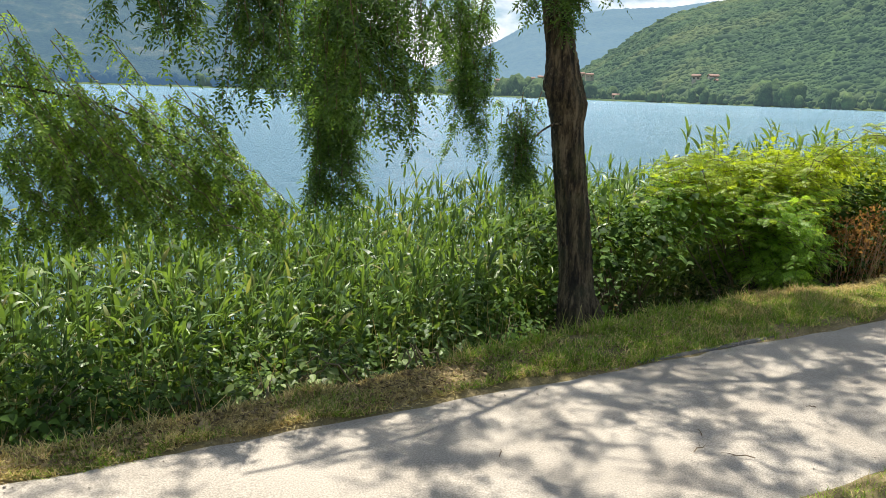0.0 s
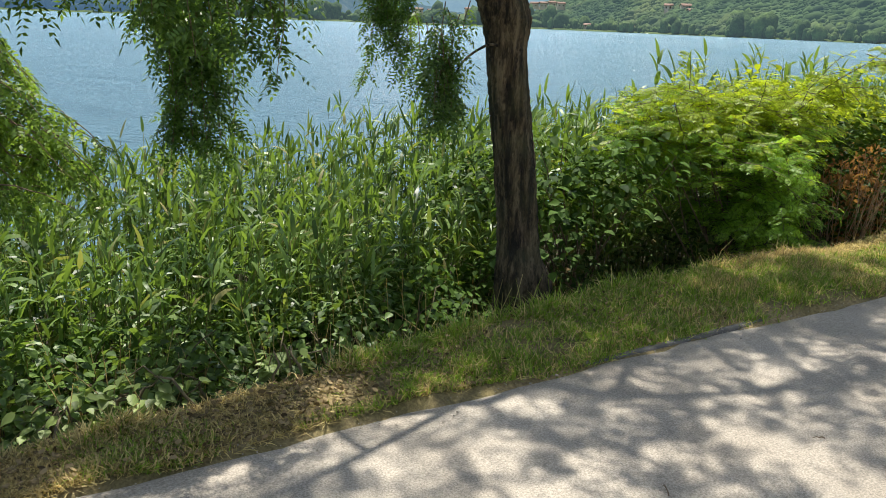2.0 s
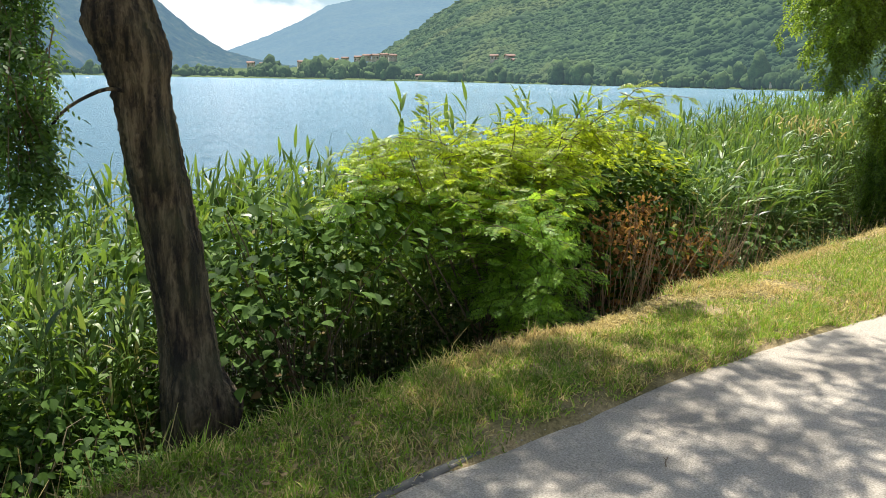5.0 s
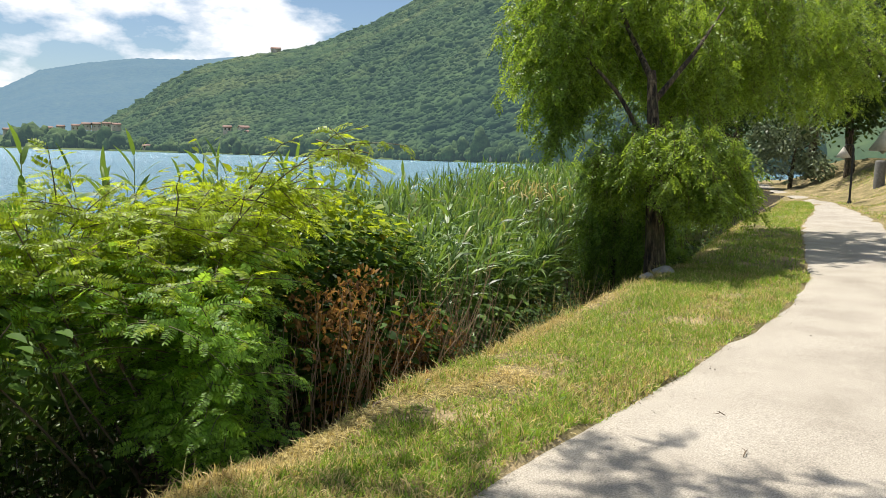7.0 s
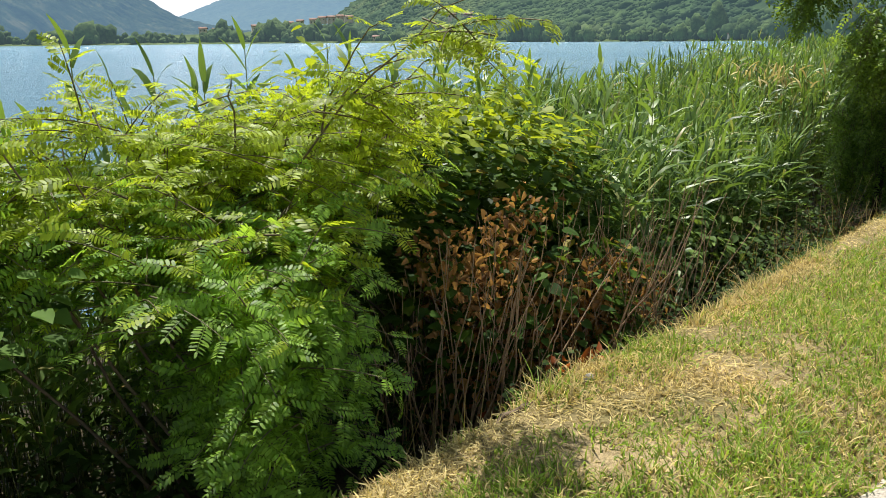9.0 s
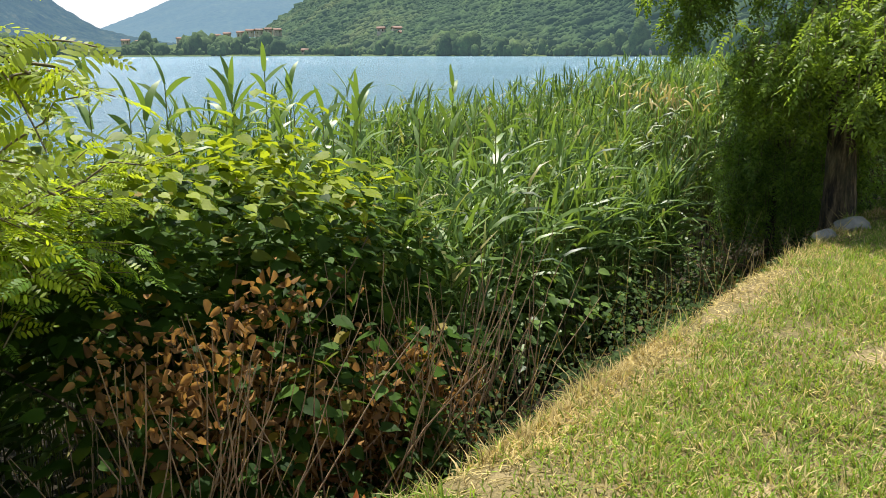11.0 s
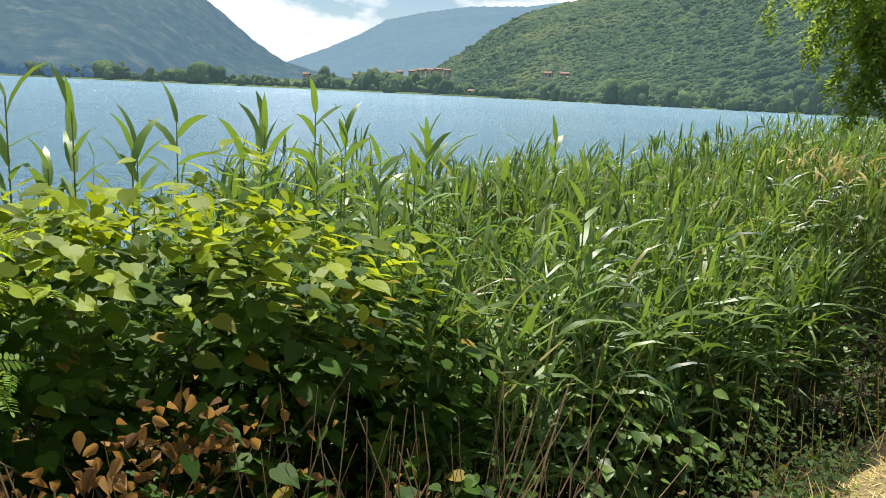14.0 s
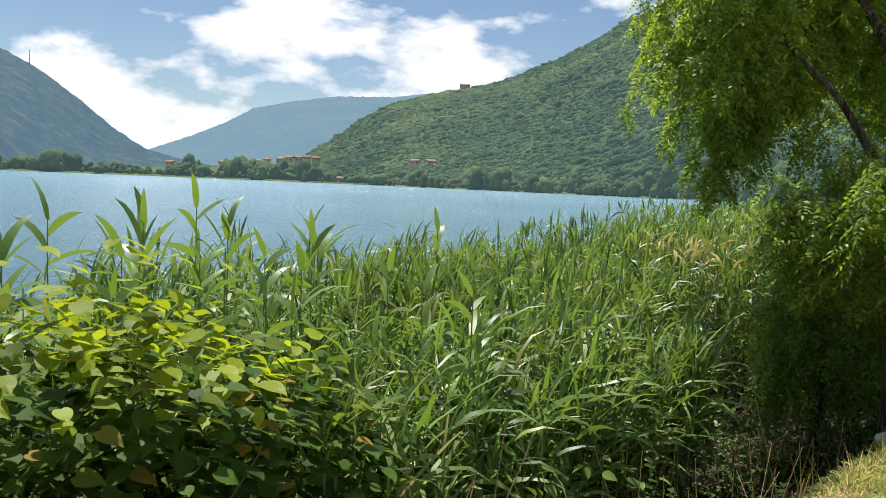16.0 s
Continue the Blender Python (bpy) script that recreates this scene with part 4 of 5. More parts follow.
# weeping bush at the water, and the two trees further along
def weeping_tree(name, base, lobes, n, hang, spacing, leaf_len, leaflet, width, trunk, limbs, label, bottom=-9.0, mat=None):
    e = thing(name, base, label, "tree", "lakeside trees")
    if trunk:
        child("trunk", raw_mesh("trunk", *trunk_mesh(*trunk, 18, 40), M_bark, True), e)
    for pts, r0, r1 in limbs:
        limb(e, pts, r0, r1)
    P, d = lobes_points(lobes, n, 0.45)
    P = P[P[:, 2] > bottom]
    tips = P - np.stack([0 * P[:, 0], 0 * P[:, 0], rng.uniform(*hang, len(P))], -1)
    tips[:, 2] = np.maximum(tips[:, 2], bottom + 0.1 * rng.random(len(P)))
    tips[:, :2] += (P[:, :2] - np.array(base)[:2]) * 0.12
    twigs, leaves = spray_set(P, tips, spacing, leaf_len, 6, leaflet, width)
    child("twig", raw_mesh("twig", *twigs, M_twig), e, "", "stuff")
    child("crown", raw_mesh("crown", *leaves, mat or M_tree), e, "", "stuff")
    return e


weeping_tree("weeping_bush", (-3.5, 4.2, -0.6), [(-2.19, 4.11, 1.4, 0.86, 0.61, 0.69), (-1.41, 3.94, 1.4, 0.48, 0.39, 0.48), (-1.07, 3.81, 1.1, 0.35, 0.28, 0.31), (-3.06, 3.94, 1.36, 0.69, 0.61, 0.69), (-2.37, 4.02, 1.71, 0.61, 0.48, 0.3), (-1.76, 3.85, 1.23, 0.52, 0.35, 0.43), (-2.11, 3.81, 1.1, 0.52, 0.3, 0.35)], 420, (0.22, 0.45), 0.034, 0.12, 0.042, 0.015,
             ([(-3.5, 4.2, -1.0), (-3.45, 4.2, 0.4), (-3.2, 4.15, 1.4)], [0.07, 0.055, 0.035]),
             [([(-3.3, 4.15, 1.2), (-2.5, 4.1, 1.75), (-1.6, 3.95, 1.6), (-1.05, 3.85, 1.3)], 0.012, 0.003), ([(-3.4, 4.2, 0.8), (-2.6, 4.0, 1.3), (-1.9, 3.9, 1.2)], 0.010, 0.003)],
             "low weeping bush with bright green feathery leaves over the bank", 0.74, M_bush)
weeping_tree("tree", (11.72, 4.85, -0.2), [(12.9, 6.6, 3.9, 1.2, 1.1, 1.0), (11.6, 6.3, 3.1, 0.55, 0.5, 0.7), (12.3, 5.9, 4.0, 0.9, 0.8, 0.8), (13.6, 6.1, 3.4, 1.1, 1.0, 0.9), (11.7, 6.15, 2.15, 0.28, 0.28, 0.4), (11.9, 6.2, 2.7, 0.6, 0.6, 0.6), (12.8, 7.0, 2.9, 0.7, 0.6, 0.6), (13.3, 5.2, 3.2, 0.6, 0.5, 0.5), (13.9, 5.3, 2.7, 0.8, 0.6, 0.6)], 600, (0.3, 0.65), 0.045, 0.18, 0.07, 0.026,
             ([(11.75, 4.86, -0.5), (11.72, 4.85, 0.0), (11.72, 4.9, 0.7), (11.85, 5.0, 1.5), (12.1, 5.2, 2.6)], [0.2, 0.14, 0.11, 0.09, 0.055]),
             [([(11.85, 5.0, 1.45), (11.8, 5.5, 2.3), (11.7, 6.2, 3.0)], 0.04, 0.012), ([(12.1, 5.2, 2.5), (12.7, 5.9, 3.4), (13.2, 6.4, 4.4)], 0.045, 0.012), ([(12.0, 5.1, 2.2), (12.6, 4.8, 2.9), (13.6, 4.8, 3.6)], 0.04, 0.012)],
             "spreading tree with drooping feathery foliage at the bank", 1.35, M_bank_tree)
weeping_tree("weeping_bush", (11.65, 4.95, -0.2), [(11.7, 4.85, 1.6, 0.8, 0.75, 0.5), (12.3, 4.5, 1.45, 0.7, 0.6, 0.5), (11.6, 4.4, 1.25, 0.4, 0.4, 0.35), (11.45, 5.35, 1.5, 0.42, 0.42, 0.32)], 420, (0.3, 0.55), 0.042, 0.17, 0.06, 0.021, None,
             [([(11.8, 5.0, 0.6), (11.6, 4.7, 1.3), (11.4, 4.5, 1.6)], 0.03, 0.01)], "dome of weeping feathery shoots round a trunk", 0.75, M_bank_tree)
weeping_tree("weeping_bush", (12.0, 5.6, -0.75), [(12.0, 5.75, 0.75, 0.35, 0.38, 0.5), (12.15, 5.3, 0.6, 0.45, 0.4, 0.5), (12.3, 5.8, 0.35, 0.5, 0.4, 0.5), (12.6, 5.2, 0.4, 0.5, 0.4, 0.5)], 270, (0.3, 0.5), 0.042, 0.16, 0.05, 0.018,
             ([(12.1, 5.6, -1.0), (12.1, 5.6, 0.0), (12.1, 5.6, 0.8)], [0.05, 0.04, 0.02]), [], "dark shaded bush with hanging feathery leaves on the bank", -0.35, M_bush)
weeping_tree("tree", (17.6, 7.2, -0.4), [(17.0, 6.5, 4.2, 2.4, 2.0, 1.6), (18.6, 5.2, 4.0, 2.0, 1.8, 1.3), (16.0, 5.6, 4.3, 1.3, 1.2, 1.0)], 1150, (0.4, 0.9), 0.06, 0.2, 0.07, 0.024,
             ([(17.6, 7.2, -0.7), (17.6, 7.2, 1.0), (17.4, 7.0, 2.8), (17.2, 6.7, 4.0)], [0.2, 0.16, 0.13, 0.09]),
             [([(17.4, 7.0, 2.7), (18.2, 6.2, 3.6), (18.9, 5.2, 4.2)], 0.07, 0.02)], "tree with drooping foliage overhanging the path", 2.3, M_bank_tree)

# ---- shrubs and thickets along the bank ----
broad_shrub("broadleaf_shrub", [(3.15, 4.95, 0.18, 0.85, 0.55, 0.5), (2.65, 4.75, 0.0, 0.45, 0.4, 0.42), (3.7, 5.2, 0.4, 0.6, 0.5, 0.42), (2.8, 5.5, 0.35, 0.8, 0.5, 0.45)], 1900, 0.085, 280, M_hazel, M_hazel_stuff,
            "dense shrub with broad dark green leaves and a hollow underside", "shrub", (3.2, 5.1), 16, M_twig, 0.3, hollow=(0.12, 0.42), flat=0.9)
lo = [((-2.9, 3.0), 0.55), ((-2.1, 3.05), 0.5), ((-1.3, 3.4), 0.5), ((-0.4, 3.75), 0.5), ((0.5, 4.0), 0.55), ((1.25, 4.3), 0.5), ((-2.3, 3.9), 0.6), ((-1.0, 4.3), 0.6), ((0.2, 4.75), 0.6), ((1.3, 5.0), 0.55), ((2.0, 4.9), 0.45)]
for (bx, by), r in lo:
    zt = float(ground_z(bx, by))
    # Far-left bushes take the darker broad leaf, painting in the shade there
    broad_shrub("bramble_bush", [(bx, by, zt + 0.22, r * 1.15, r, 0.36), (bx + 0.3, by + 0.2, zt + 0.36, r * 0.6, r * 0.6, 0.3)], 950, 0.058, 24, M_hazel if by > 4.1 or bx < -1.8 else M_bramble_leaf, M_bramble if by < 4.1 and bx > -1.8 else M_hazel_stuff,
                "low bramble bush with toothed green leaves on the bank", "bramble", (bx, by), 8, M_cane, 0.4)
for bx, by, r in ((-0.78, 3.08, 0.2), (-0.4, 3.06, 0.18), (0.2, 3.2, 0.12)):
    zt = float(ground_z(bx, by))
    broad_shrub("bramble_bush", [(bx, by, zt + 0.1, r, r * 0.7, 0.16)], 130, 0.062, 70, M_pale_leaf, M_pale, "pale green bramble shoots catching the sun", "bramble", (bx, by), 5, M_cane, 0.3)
broad_shrub("bramble_bush", [(11.7, 5.85, -0.5, 0.6, 0.4, 0.45), (11.2, 5.6, -0.65, 0.4, 0.35, 0.35)], 860, 0.06, 30, M_bramble_leaf, M_bramble, "bramble bush with pale leaves and dry brown canes", "bramble", (11.5, 5.7), 34, M_drycane, 0.4)
broad_shrub("bramble_bush", [(8.3, 5.45, -0.2, 0.7, 0.35, 0.4), (9.2, 5.6, -0.35, 0.7, 0.35, 0.35)], 900, 0.075, 0, M_bramble, M_bramble, "bramble shoots at the foot of the reeds", "bramble", (8.7, 5.5), 14, M_cane, 0.4)


def frond_shape(pairs=8):
    """A feathered leaf of unit length along x: paired leaflets on a thin bending midrib."""
    P, D, L = [], [], []
    for i in range(pairs):
        u = 0.16 + 0.78 * i / (pairs - 1)
        for side in (-1, 1):
            P.append((u + 0.02 * side, 0.008 * side, -0.2 * u * u))
            D.append((0.38 + rng.normal(0, 0.06), side, -0.14 + rng.normal(0, 0.1)))
            L.append(0.21 * (0.72 + 0.55 * math.sin(math.pi * (0.18 + 0.72 * u))) * rng.uniform(0.9, 1.08))
    P.append((0.97, 0, -0.19)), D.append((1, 0.05, -0.35)), L.append(0.2)
    P, D, L = np.array(P), np.array(D), np.array(L)
    N = UP + 0.14 * rng.standard_normal(P.shape)
    V, F = scatter(SMALL, P, D, N, L, 0.37 * L)
    u = np.linspace(0, 1, 6)
    rib = np.concatenate([np.stack([u, 0 * u + w, -0.2 * u * u - 0.004], -1) for w in (-0.006, 0.006)])
    k = np.arange(5)
    return np.concatenate([V, rib]), np.concatenate([F, np.stack([k, k + 1, k + 7, k + 6], -1) + len(V)])


def feather_shrub(name, lobes, n, shoots, base, label, single_count=260):
    """A young locust: feathered leaves set in two rows on arching sprays."""
    e = thing(name, (*base, float(ground_z(*base))), label, "shrub")
    P, d = above_ground(*lobes_points(lobes, n, 0.5), 0.05)
    ok = ((P[:, 2] > 0.45) | (P[:, 0] > 4.4 + 0.1 * rng.random(len(P)))) & ~((P[:, 2] < 0.62) & (P[:, 0] > 4.98))
    P, d = P[ok], d[ok]
    n = len(P)
    way = unit(d * (1, 1, 0.3) + 0.4 * rng.standard_normal(P.shape) * (1, 1, 0.4) + (0, -0.15, 0.25))
    long = rng.uniform(0.32, 0.6, n)
    k = 10
    u = np.linspace(0.0, 1, k)
    Q = P[:, None] + (u - 0.6)[None, :, None] * long[:, None, None] * way[:, None] - (0.22 * long[:, None] * u[None] ** 2)[..., None] * UP
    side = unit(np.cross(UP, way))
    sg = np.where(np.arange(k) % 2 == 0, 1.0, -1.0)
    D = 0.6 * way[:, None] + sg[None, :, None] * side[:, None] * rng.uniform(0.7, 1.1, (n, k, 1)) + rng.normal(0, 0.16, (n, k, 3)) - (0.12 + 0.15 * u)[None, :, None] * UP
    N = 0.8 * UP + 0.55 * d[:, None] * (1, 1, 0) + np.array([0, -0.25, 0]) + 0.38 * rng.standard_normal((n, k, 3)) + 0 * D
    sets = [(Q.reshape(-1, 3), D.reshape(-1, 3), N.reshape(-1, 3))]
    twigs = [tube(q, np.linspace(0.004, 0.0015, k), 4) for q in Q]
    child("twig", raw_mesh("twig", *joined(twigs), M_cane), e, "", "stuff")
    for a, b in shoots:
        pts = bent(a, b, 0.12, 8, 0.015)
        child("shoot", raw_mesh("shoot", *tube(pts, np.linspace(0.006, 0.002, 8), 6), M_cane, True), e)
        m = 17
        w = np.linspace(0.15, 1, m)
        q = np.stack([np.interp(w * 7, np.arange(8), pts[:, c]) for c in range(3)], -1)
        az = np.arange(m) * 2.4 + rng.normal(0, 0.3, m)
        sets.append((q, np.stack([np.cos(az), np.sin(az), rng.uniform(0.0, 0.5, m)], -1), unit(UP + 0.2 * rng.standard_normal(q.shape))))
    P2, D2, N2 = [unit(np.concatenate(c)) if i else np.concatenate(c) for i, c in enumerate(zip(*sets))]
    L2 = 0.118 * rng.uniform(0.65, 1.25, len(P2))
    # Highest leaves get the yellow-green that paints sun on the shrub's top
    sunlit_top = P2[:, 2] + 0.16 * rng.standard_normal(len(P2)) > 0.74
    order = np.argsort(P2[:, 1] + 0.3 * rng.random(len(P2)))
    own = order[~sunlit_top[order]][:single_count]
    mine = np.zeros(len(P2), bool)
    mine[own] = True
    shapes = [frond_shape(8), frond_shape(7), frond_shape(9)]
    which = rng.integers(0, 3, len(P2))
    for nm, sel, mt, lb in (("leaves", ~sunlit_top & ~mine, M_locust, "deep green feathered leaves"), ("sunlit_young_leaves", sunlit_top, M_locust_sunlit, "yellow-green young feathered leaves, sunlight in their colour")):
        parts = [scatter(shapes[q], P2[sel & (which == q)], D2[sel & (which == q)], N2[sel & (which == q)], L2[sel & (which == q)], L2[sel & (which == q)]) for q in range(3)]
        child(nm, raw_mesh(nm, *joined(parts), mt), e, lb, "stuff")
    kinds = [raw_mesh("leaf", *f, M_locust) for f in shapes]
    for i in own:
        x = Vector(D2[i])
        yv = Vector(N2[i]).cross(x).normalized()
        ob = new("leaf", kinds[which[i]])
        m = Matrix((x, yv, x.cross(yv))).transposed().to_4x4()
        m.translation = Vector(P2[i])
        ob.parent = e
        ob.matrix_parent_inverse = Matrix.Translation(-e.location)
        ob.matrix_basis = m @ Matrix.Scale(float(L2[i]), 4)
    stems_to(e, "stem", (*base, 0), P, 18, 0.010, M_twig)
    return e


feather_shrub("locust_shrub", [(4.66, 5.0, 0.4, 0.52, 0.6, 0.55), (4.72, 4.45, 0.25, 0.4, 0.38, 0.48), (4.55, 4.55, 0.5, 0.42, 0.36, 0.3), (3.95, 5.3, 0.72, 0.42, 0.4, 0.28), (4.55, 5.35, 0.9, 0.75, 0.5, 0.38), (5.15, 5.15, 1.0, 0.45, 0.36, 0.28), (5.48, 5.15, 0.9, 0.34, 0.3, 0.22), (5.25, 4.5, 1.22, 0.15, 0.2, 0.14), (5.33, 4.1, 1.48, 0.12, 0.12, 0.1), (4.9, 4.95, 0.85, 0.4, 0.3, 0.25), (4.88, 4.65, 0.55, 0.28, 0.3, 0.35)], 800,
              [((4.9, 4.9, 0.7), (5.33, 4.0, 1.58)), ((5.0, 4.9, 0.7), (5.2, 4.4, 1.5)), ((4.8, 5.0, 0.7), (4.75, 4.8, 1.3)), ((5.2, 5.0, 0.7), (5.7, 4.7, 1.35)), ((4.6, 4.9, 0.6), (4.35, 4.6, 0.95)), ((5.1, 5.2, 0.8), (5.45, 4.5, 1.38)), ((5.3, 5.1, 0.7), (6.0, 4.8, 1.15))],
              (4.7, 5.0), "young locust shrub with bright yellow-green feathered leaves")

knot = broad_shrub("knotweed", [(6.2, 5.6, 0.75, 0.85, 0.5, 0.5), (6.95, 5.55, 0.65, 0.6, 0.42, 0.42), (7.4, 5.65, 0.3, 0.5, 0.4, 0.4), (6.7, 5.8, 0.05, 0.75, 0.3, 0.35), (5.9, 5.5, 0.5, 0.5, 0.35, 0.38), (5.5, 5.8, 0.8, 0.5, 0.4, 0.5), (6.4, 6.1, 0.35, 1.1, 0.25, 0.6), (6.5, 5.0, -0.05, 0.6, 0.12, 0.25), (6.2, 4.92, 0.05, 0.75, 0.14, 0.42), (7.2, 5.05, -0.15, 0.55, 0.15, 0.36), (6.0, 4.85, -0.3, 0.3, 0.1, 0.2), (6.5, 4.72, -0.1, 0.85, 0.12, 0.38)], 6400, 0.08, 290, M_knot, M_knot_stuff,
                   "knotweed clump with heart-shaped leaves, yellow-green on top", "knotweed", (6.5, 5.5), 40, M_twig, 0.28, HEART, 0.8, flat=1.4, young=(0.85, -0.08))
P, d = above_ground(*lobes_points([(6.15, 4.9, 0.30, 0.48, 0.1, 0.2), (6.65, 4.9, 0.14, 0.45, 0.1, 0.2), (6.2, 4.85, -0.1, 0.6, 0.15, 0.3), (7.0, 4.95, -0.25, 0.5, 0.15, 0.3), (5.8, 4.9, 0.35, 0.25, 0.1, 0.25), (6.9, 4.8, 0.05, 0.4, 0.1, 0.25), (6.4, 4.7, -0.2, 0.7, 0.12, 0.35), (7.1, 4.8, -0.2, 0.4, 0.12, 0.3), (6.0, 4.75, 0.2, 0.42, 0.1, 0.3), (6.5, 4.7, 0.0, 0.4, 0.1, 0.25), (6.38, 4.95, 0.5, 0.3, 0.1, 0.15)], 2500, 0.3))
D = unit(rng.standard_normal(P.shape) + (0, 0, -0.8))
N = unit(rng.standard_normal(P.shape) + (0, -0.4, 0.3))
L = 0.043 * rng.uniform(0.5, 1.5, len(P))
CURL = (OVATE[0] * (1, 1, 1) + np.array([[0, 0, 0.5 * v[1] ** 2 * 2 + 0.3 * (v[0] - 0.4) ** 2] for v in OVATE[0]]), OVATE[1])
child("withered_leaves", raw_mesh("withered_leaves", *scatter(CURL, P, D, N, L, L * 0.55), M_brown), knot, "curled brown and orange withered leaves", "stuff")
A = np.stack([rng.uniform(5.5, 7.6, 240), rng.uniform(4.5, 5.2, 240), np.zeros(240)], -1)
A[:, 2] = ground_z(A[:, 0], A[:, 1]) - 0.02
Bq = A + np.stack([rng.normal(0, 0.3, 240), rng.normal(-0.06, 0.1, 240), rng.uniform(0.5, 1.15, 240)], -1)
for a0, b0 in zip(A, Bq):
    child("cane", raw_mesh("cane", *tube(bent(a0, b0, rng.normal(0, 0.06), 5, 0.018), rng.uniform(0.6, 1.1) * np.linspace(0.005, 0.002, 5), 5), M_drycane, True), knot, "bare dry brown cane")

# ---- reeds ----
def top_left(x, o):
    return 0.02 + 0.08 * np.clip(o - 1.5, 0, 3) + 0.35 * smooth01(1.5, 3.5, x)


def top_right(x, o):
    return 0.30 + 0.11 * np.clip(o - 1.3, 0, 3)


reed_bed("reed_bed", (-7, 2.4), (1.5, 5.0), top_left, 75, 9, 0.27, 0.034, "reed bed with broad arching green leaves between bank and lake")
reed_bed("reed_bed", (2.4, 7.6), (1.8, 4.6), lambda x, o: 0.38 + 0.08 * np.clip(o - 2, 0, 2), 70, 8, 0.34, 0.036, "reed bed behind the shrubs, tips above them")
reed_bed("reed_bed", (7.4, 13.5), (1.25, 4.6), top_right, 105, 12, 0.44, 0.027, "dense green reed bed leaning towards the grass", skip=lambda x, o: o < 1.25 + 1.3 * smooth01(10.9, 11.9, x))
reed_bed("reed_bed", (13.5, 24), (0.9, 5.5), lambda x, o: 0.55 + 0.05 * o, 60, 7, 0.42, 0.034, "dense reed bed further along the bank", skip=lambda x, o: (x < 14.5) & (o < 2.2))
reed_bed("reed_bed", (24, 60), (1.0, 10), lambda x, o: 0.7 + 0.03 * o, 12, 6, 0.55, 0.06, "far reed bed along the shore")
reed_bed("reed_bed", (-20, -7), (1.0, 5), top_left, 30, 6, 0.4, 0.04, "reed bed along the bank")
for x, y, top in ((4.46, 5.95, 1.38), (4.6, 5.85, 1.2), (4.95, 6.3, 1.25), (5.3, 6.5, 1.2), (5.63, 6.63, 1.38), (7.73, 6.9, 1.3), (8.48, 7.3, 1.2), (8.5, 5.75, 1.1), (6.3, 6.5, 1.35), (6.75, 6.6, 1.3), (7.2, 6.7, 1.3), (7.55, 6.9, 1.35), (6.05, 6.35, 1.4), (8.2, 6.8, 1.15), (9.3, 7.0, 1.2), (7.9, 6.4, 1.05), (4.2, 6.2, 0.95), (3.8, 6.1, 0.9), (5.1, 6.1, 1.2), (6.5, 6.3, 1.2), (7.0, 6.4, 1.15), (7.4, 6.5, 1.1), (5.8, 6.3, 1.2), (8.6, 6.6, 1.0), (3.3, 6.3, 0.8), (10.1, 7.2, 1.1), (6.2, 6.5, 1.1), (6.6, 6.75, 1.15), (6.9, 6.2, 1.0), (7.15, 6.6, 1.2), (7.3, 6.25, 0.95), (7.6, 6.65, 1.15), (7.65, 6.3, 0.95), (7.85, 6.7, 1.1), (8.05, 6.45, 0.95), (8.3, 6.9, 1.1), (8.7, 6.4, 0.95), (4.3, 6.05, 1.0), (4.75, 6.1, 1.05), (5.45, 6.35, 1.1)):
    tall_reed(x, y, top)

# ---- grass ----
def grass(name, n, xr, lo_hi, h, wide, label, straw=0.12):
    x = rng.uniform(*xr, n)
    lo_, hi_ = lo_hi(x)
    y = lo_ + (hi_ - lo_) * rng.random(n)
    patchy = vnoise(x, y, 0.55, 21) + 0.6 * vnoise(x, y, 0.2, 22)
    keep_ = patchy + rng.normal(0, 0.35, n) - 0.45 * bare(x, y) > -0.6
    x, y = x[keep_], y[keep_]
    m = len(x)
    edge = np.clip(1 - np.abs(y - bank_edge(x)) / 0.14, 0, 1)
    hh = h * rng.uniform(0.5, 1.25, m) * (1 + 1.6 * edge * rng.random(m)) * (1 + 0.35 * vnoise(x, y, 0.3, 23) + 0.6 * np.clip(vnoise(x, y, 0.09, 25), 0, 1)) * (1 - 0.5 * bare(x, y))
    P = np.stack([x, y, ground_z(x, y) - 0.005], -1)
    V, F = blades(P, rng.uniform(0, 6.283, m), rng.normal(1.1, 0.25, m), hh, wide * rng.uniform(0.7, 1.3, m), rng.normal(0.9, 0.4, m), 2)
    dry = rng.random(m) < straw + 0.3 * (vnoise(x, y, 0.45, 24) > 0.35) + 0.9 * bare(x, y)
    e = tagged(new(name, raw_mesh(name, V, F[~np.repeat(dry, 2)], M_grass)), label, "grass", "", "stuff")
    child("dry_blades", raw_mesh("dry_blades", V, F[np.repeat(dry, 2)], M_straw), e, "straw-coloured dry blades", "stuff")


grass("grass", 170000, (-3.5, 12.5), lambda x: (left_edge(x) + 0.0 + 0.04 * vnoise(x, 0 * x, 0.3, 61), bank_edge(x) + 0.08), 0.056, 0.0078, "short mown grass verge with dry patches beside the path", 0.26)
grass("grass", 2600, (0.5, 12.5), lambda x: (bank_edge(x) - 0.06, bank_edge(x) + 0.12), 0.085, 0.006, "longer uncut grass along the edge of the bank", 0.3)
grass("grass", 40000, (12.5, 34), lambda x: (left_edge(x) + 0.01, bank_edge(x) + 0.3), 0.07, 0.010, "mown grass verge further along the path")
grass("grass", 36000, (-1.5, 12), lambda x: (right_edge(x) - 0.9, right_edge(x) - 0.01), 0.05, 0.005, "short grass on the landward side of the path")
grass("grass", 90000, (-5.0, 12), lambda x: (right_edge(x) - 5.5, right_edge(x) - 0.85), 0.07, 0.012, "mown grass on the landward side of the path", 0.22)
